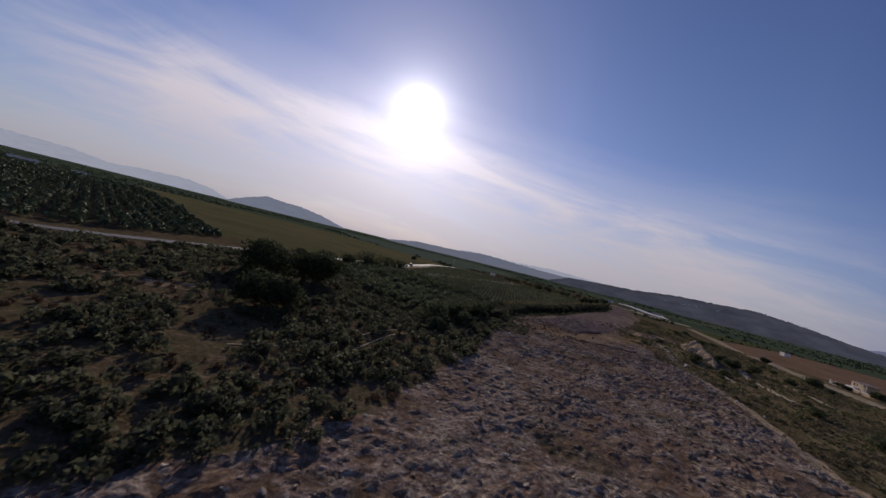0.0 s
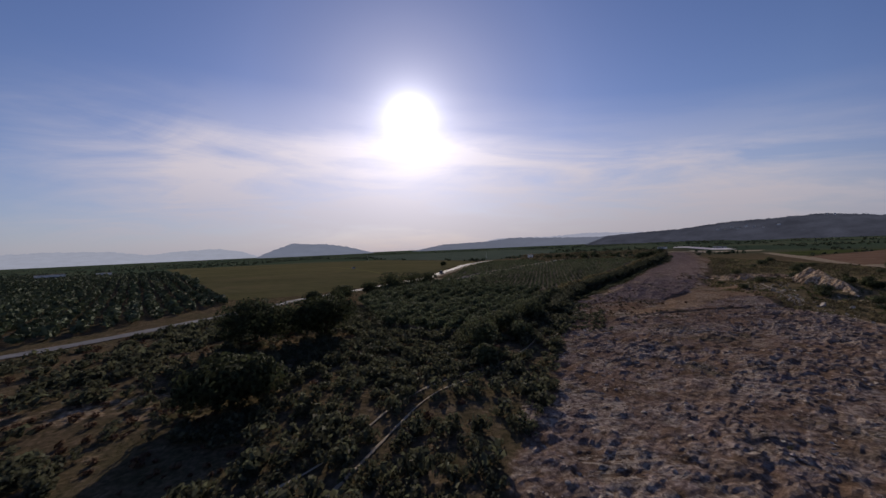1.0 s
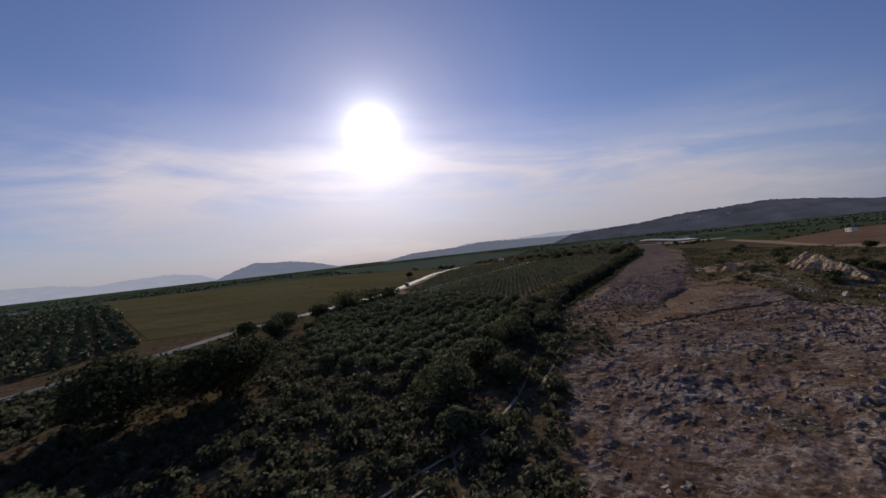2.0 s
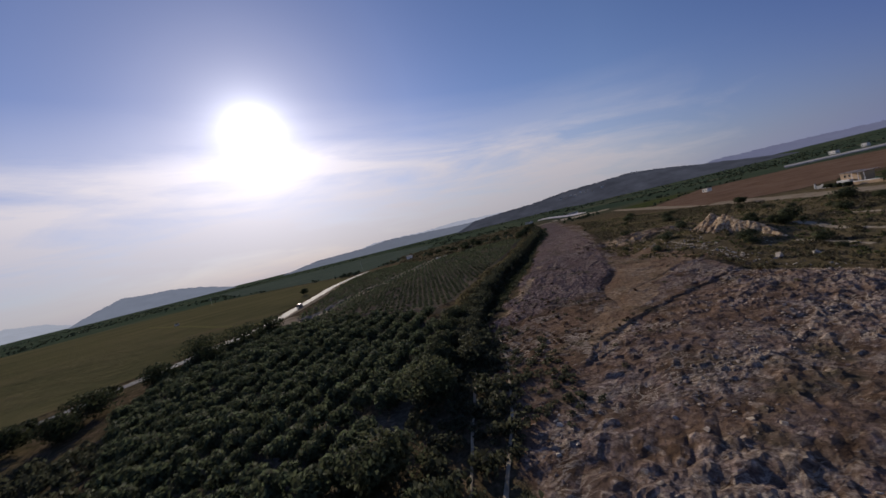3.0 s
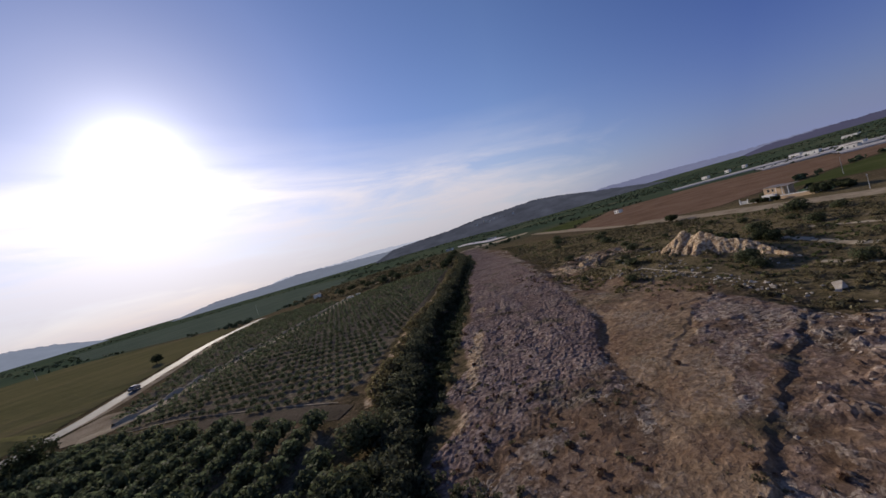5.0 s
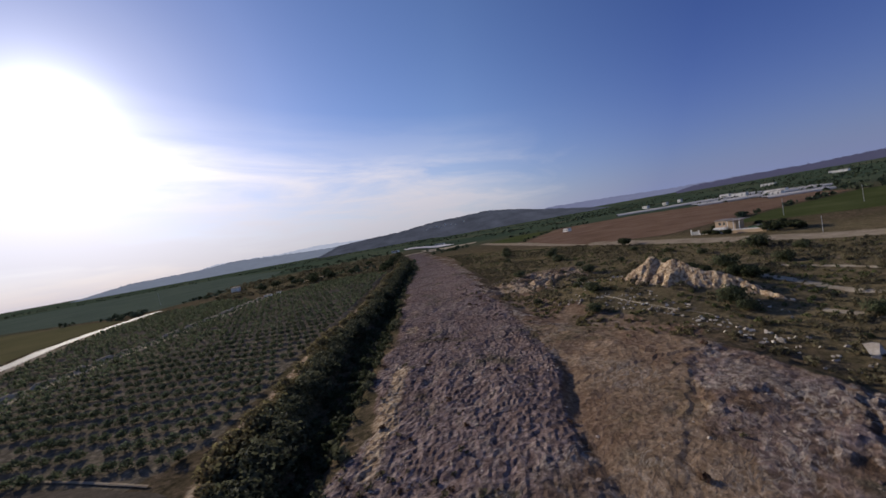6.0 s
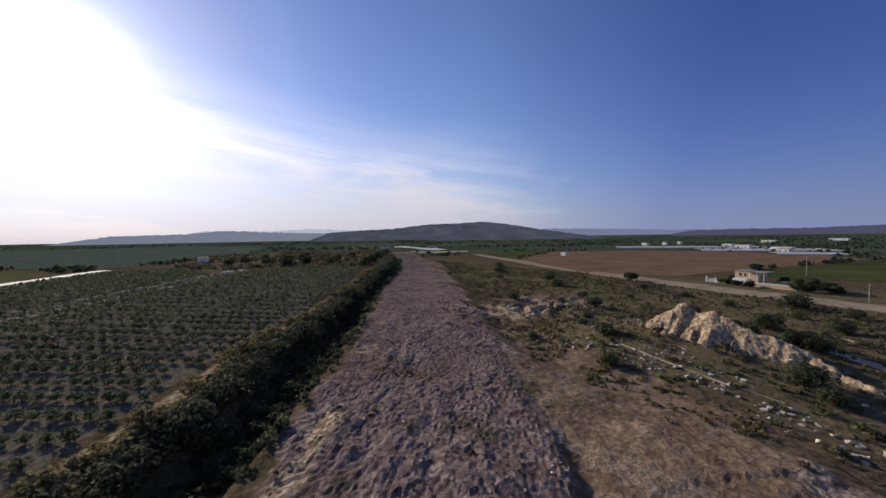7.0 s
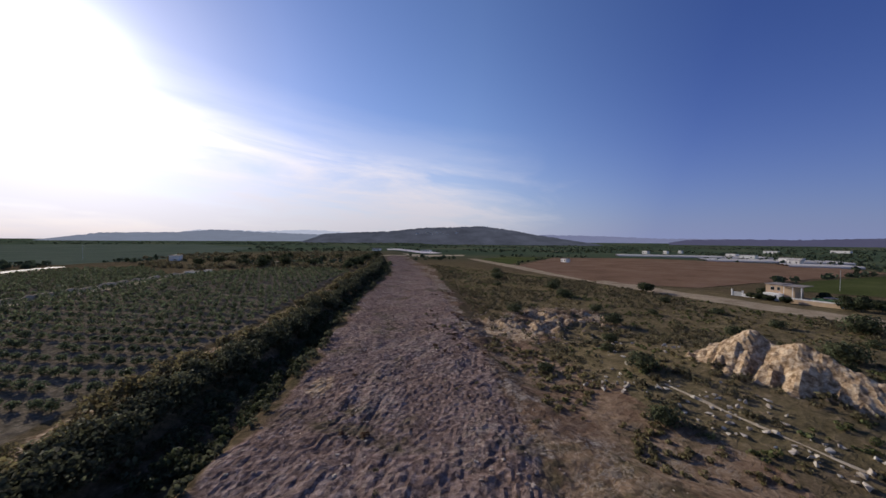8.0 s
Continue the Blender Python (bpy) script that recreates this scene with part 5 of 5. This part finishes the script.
def vehicle(x, y, turn, paint, label):
    """A small hatchback: body, cabin glass, wheels, lights."""
    ob = thing("car", label, "car", pose(x, y, float(height(x, y)) + 0.24, 0, 0, turn), "parked cars")
    bm = bmesh.new()
    prof = [(-2.05, 0.35), (-2.1, 0.75), (-1.95, 0.95), (-1.2, 1.02), (-0.55, 1.48), (0.95, 1.5), (1.75, 1.05), (2.05, 0.95), (2.1, 0.4), (1.9, 0.25), (-1.9, 0.25)]
    l = [bm.verts.new((px, -0.84 + 0.1 * (pz > 1.2), pz)) for px, pz in prof]
    r = [bm.verts.new((px, 0.84 - 0.1 * (pz > 1.2), pz)) for px, pz in prof]
    bm.faces.new(l[::-1]), bm.faces.new(r)
    for k in range(len(prof)):
        q = (k + 1) % len(prof)
        bm.faces.new((l[k], l[q], r[q], r[k]))
    bmesh.ops.recalc_face_normals(bm, faces=bm.faces)
    bmesh.ops.bevel(bm, geom=bm.edges[:], offset=0.05, segments=2, affect="EDGES")
    part("body", bm, paint, ob)
    for name, pts in (("windscreen", [(-1.18, 1.05), (-0.6, 1.45)]), ("rear_window", [(1.72, 1.09), (1.0, 1.47)])):
        bm = bmesh.new()
        (ax, az), (bx, bz) = pts
        s = -0.03 if ax < 0 else 0.03
        bm.faces.new([bm.verts.new(c) for c in ((ax + s, -0.68, az + 0.02), (ax + s, 0.68, az + 0.02), (bx + s, 0.62, bz + 0.02), (bx + s, -0.62, bz + 0.02))])
        part(name, bm, GLASS, ob)
    for side in (-1, 1):
        bm = bmesh.new()
        bm.faces.new([bm.verts.new((px, side * (0.85 - 0.11 * (pz > 1.2)), pz)) for px, pz in ((-1.0, 1.06), (1.45, 1.06), (0.9, 1.42), (-0.5, 1.42))])
        part("side_window", bm, GLASS, ob)
        for wx in (-1.3, 1.3):
            bm = bmesh.new()
            bmesh.ops.create_cone(bm, cap_ends=True, segments=16, radius1=0.32, radius2=0.32, depth=0.2, matrix=pose(wx, side * 0.78, 0.3, 90))
            wheel = part("wheel", bm, TYRE, ob)
            bm = bmesh.new()
            bmesh.ops.create_cone(bm, cap_ends=True, segments=12, radius1=0.2, radius2=0.18, depth=0.22, matrix=pose(wx, side * 0.79, 0.3, 90))
            part("rim", bm, FRAME, wheel)
        block("headlight", -2.12, -2.06, side * 0.62 - 0.16, side * 0.62 + 0.16, 0.68, 0.82, GLASS, ob, bevel=0.01)
    return ob


vehicle(-18.5, 266, 75, CARPAINT, "dark grey hatchback on the country road")
vehicle(-100, 336, -58, CARWHITE, "dull grey car parked on a meadow track")


def pole(x, y, tall, label="thin grey utility pole"):
    ob = thing("utility_pole", label, "pole", set_at(x, y), "utility poles")
    part("shaft", mesh_from("shaft", *tube([(0, 0, -0.3), (0, 0, tall / 2), (0, 0, tall)], [0.1, 0.08, 0.06], 8), FRAME, True), None, ob)
    block("crossarm", -0.9, 0.9, -0.06, 0.06, tall - 0.5, tall - 0.38, FRAME, ob, bevel=0)


for x, y, t in [(20, 470, 9), (262, 172, 8), (290, 150, 8), (-140, 520, 9), (196, 150, 5)]:
    pole(x, y, t)

# ---- stones ----
def stone_mesh(r, name, flat=0.6, jag=0.35):
    """One angular stone, about a metre across."""
    p = r.normal(size=(11, 3))
    p /= np.linalg.norm(p, axis=1)[:, None]
    p *= (0.5 * (1 - jag + jag * r.random_sample(11)))[:, None] * (1, r.uniform(0.65, 1.0), flat)
    bm = bmesh.new()
    for c in p:
        bm.verts.new(c)
    bmesh.ops.convex_hull(bm, input=bm.verts[:])
    bmesh.ops.delete(bm, geom=[v for v in bm.verts if not v.link_faces], context="VERTS")
    bmesh.ops.recalc_face_normals(bm, faces=bm.faces)
    me = bpy.data.meshes.new(name)
    bm.to_mesh(me), bm.free()
    return me


r = np.random.RandomState(31)
boulder_meshes = [stone_mesh(r, "boulder", 0.7) for _ in range(6)]
for me in boulder_meshes:
    me.materials.append(BOULDER)
rows = []
for a, b, count in STONE_ROWS:
    for _ in range(count):
        k = r.random_sample()
        rows.append((a[0] + (b[0] - a[0]) * k + r.normal(0, 1.5), a[1] + (b[1] - a[1]) * k + r.normal(0, 1.5), 0.4 + 0.8 * r.random_sample() ** 2.4))
rows += [(95.5, 132, 2.4), (98, 127, 1.8)]
for x, y, s in rows:
    ob = new("boulder", boulder_meshes[r.randint(6)])
    ob.matrix_world = pose(x, y, float(height(x, y)) + 0.22 * s, r.uniform(-12, 12), r.uniform(-12, 12), r.uniform(0, 360)) @ Matrix.Diagonal((s, s, s, 1))
    tagged(ob, "pale angular limestone boulder lying among weeds" if s < 1.5 else "large pale limestone boulder beside the scrub", "boulder", "boulders in the scrub")

rock_meshes = [stone_mesh(r, "rock", 0.38, 0.5) for _ in range(8)]
for me in rock_meshes:
    me.materials.append(ROCK)
px, py = r.uniform(-25, 170, 90000), r.uniform(8, 300, 90000)
k = karst(px, py) * (py < 140)
patch = wave(px, py, 7, 32) + 0.6 * wave(px, py, 3, 33)
want = 0.95 * k * step(patch + 0.15) + 0.85 * purple(px, py) * step(patch + 0.3) + 0.08
size = (0.2 + 0.85 * r.random_sample(90000) ** 2.8) * np.where(k > 0.5, 1.0, 0.7)
heap = np.hypot((px - RUBBLE[0]) / 1.5, py - RUBBLE[1]) < 17
crusty = np.exp(-(((px - line_x(STRIP_LEFT, py) - 4.5) / 2.6) ** 2)) * (py > 145) * (py < 215)
size = np.where(heap, 1.6 * size, size)
want = np.maximum(want, 0.7 * crusty)
want = np.maximum(want, 0.95 * np.exp(-((np.hypot((px - RUBBLE[0]) / 1.5, py - RUBBLE[1]) / 13) ** 2)))
bankside = np.exp(-((px - line_x(STRIP_RIGHT, py)) / 3) ** 2) * (py < 130)
want = np.maximum(want, 0.5 * bankside)
keep = ((strip(px, py) > 0.6) | (bankside > 0.3) | (np.hypot((px - RUBBLE[0]) / 1.5, py - RUBBLE[1]) < 16)) & (r.random_sample(90000) < want)
px, py, size = px[keep], py[keep], size[keep]
close = (px > 35) & (px < 62) & (py > 95) & (py < 122) & (size > 0.5)
near = list(zip(px[close], py[close], size[close]))[:280]
rest = list(zip(px[~close], py[~close], size[~close]))
rest = rest[:15000]


def rock_pose(x, y, s, z=None):
    return pose(x, y, (float(height(x, y)) if z is None else z) + 0.05 * s, r.uniform(-14, 14), r.uniform(-14, 14), r.uniform(0, 360)) @ Matrix.Diagonal((s, s, s, 1))


for x, y, s in near:
    ob = new("rock", rock_meshes[r.randint(8)])
    ob.parent = ground
    ob.matrix_basis = rock_pose(x, y, s)
vs, fs, off = [], [], 0
base = height(px[~close], py[~close])[:15000]
shapes = []
for me in rock_meshes:
    me.calc_loop_triangles()
    shapes.append((np.array([v.co for v in me.vertices]), np.array([t.vertices for t in me.loop_triangles])))
for (x, y, s), z in zip(rest, base):
    p, f = shapes[r.randint(8)]
    m = np.array(rock_pose(x, y, s, z))
    vs.append(p @ m[:3, :3].T + m[:3, 3]), fs.append(f + off)
    off += len(p)
rubble = tagged(new("loose_rocks", mesh_from("loose_rocks", np.concatenate(vs), np.concatenate(fs), ROCK)), "broken grey limestone rubble over bare ground", "rocks", kind="stuff")
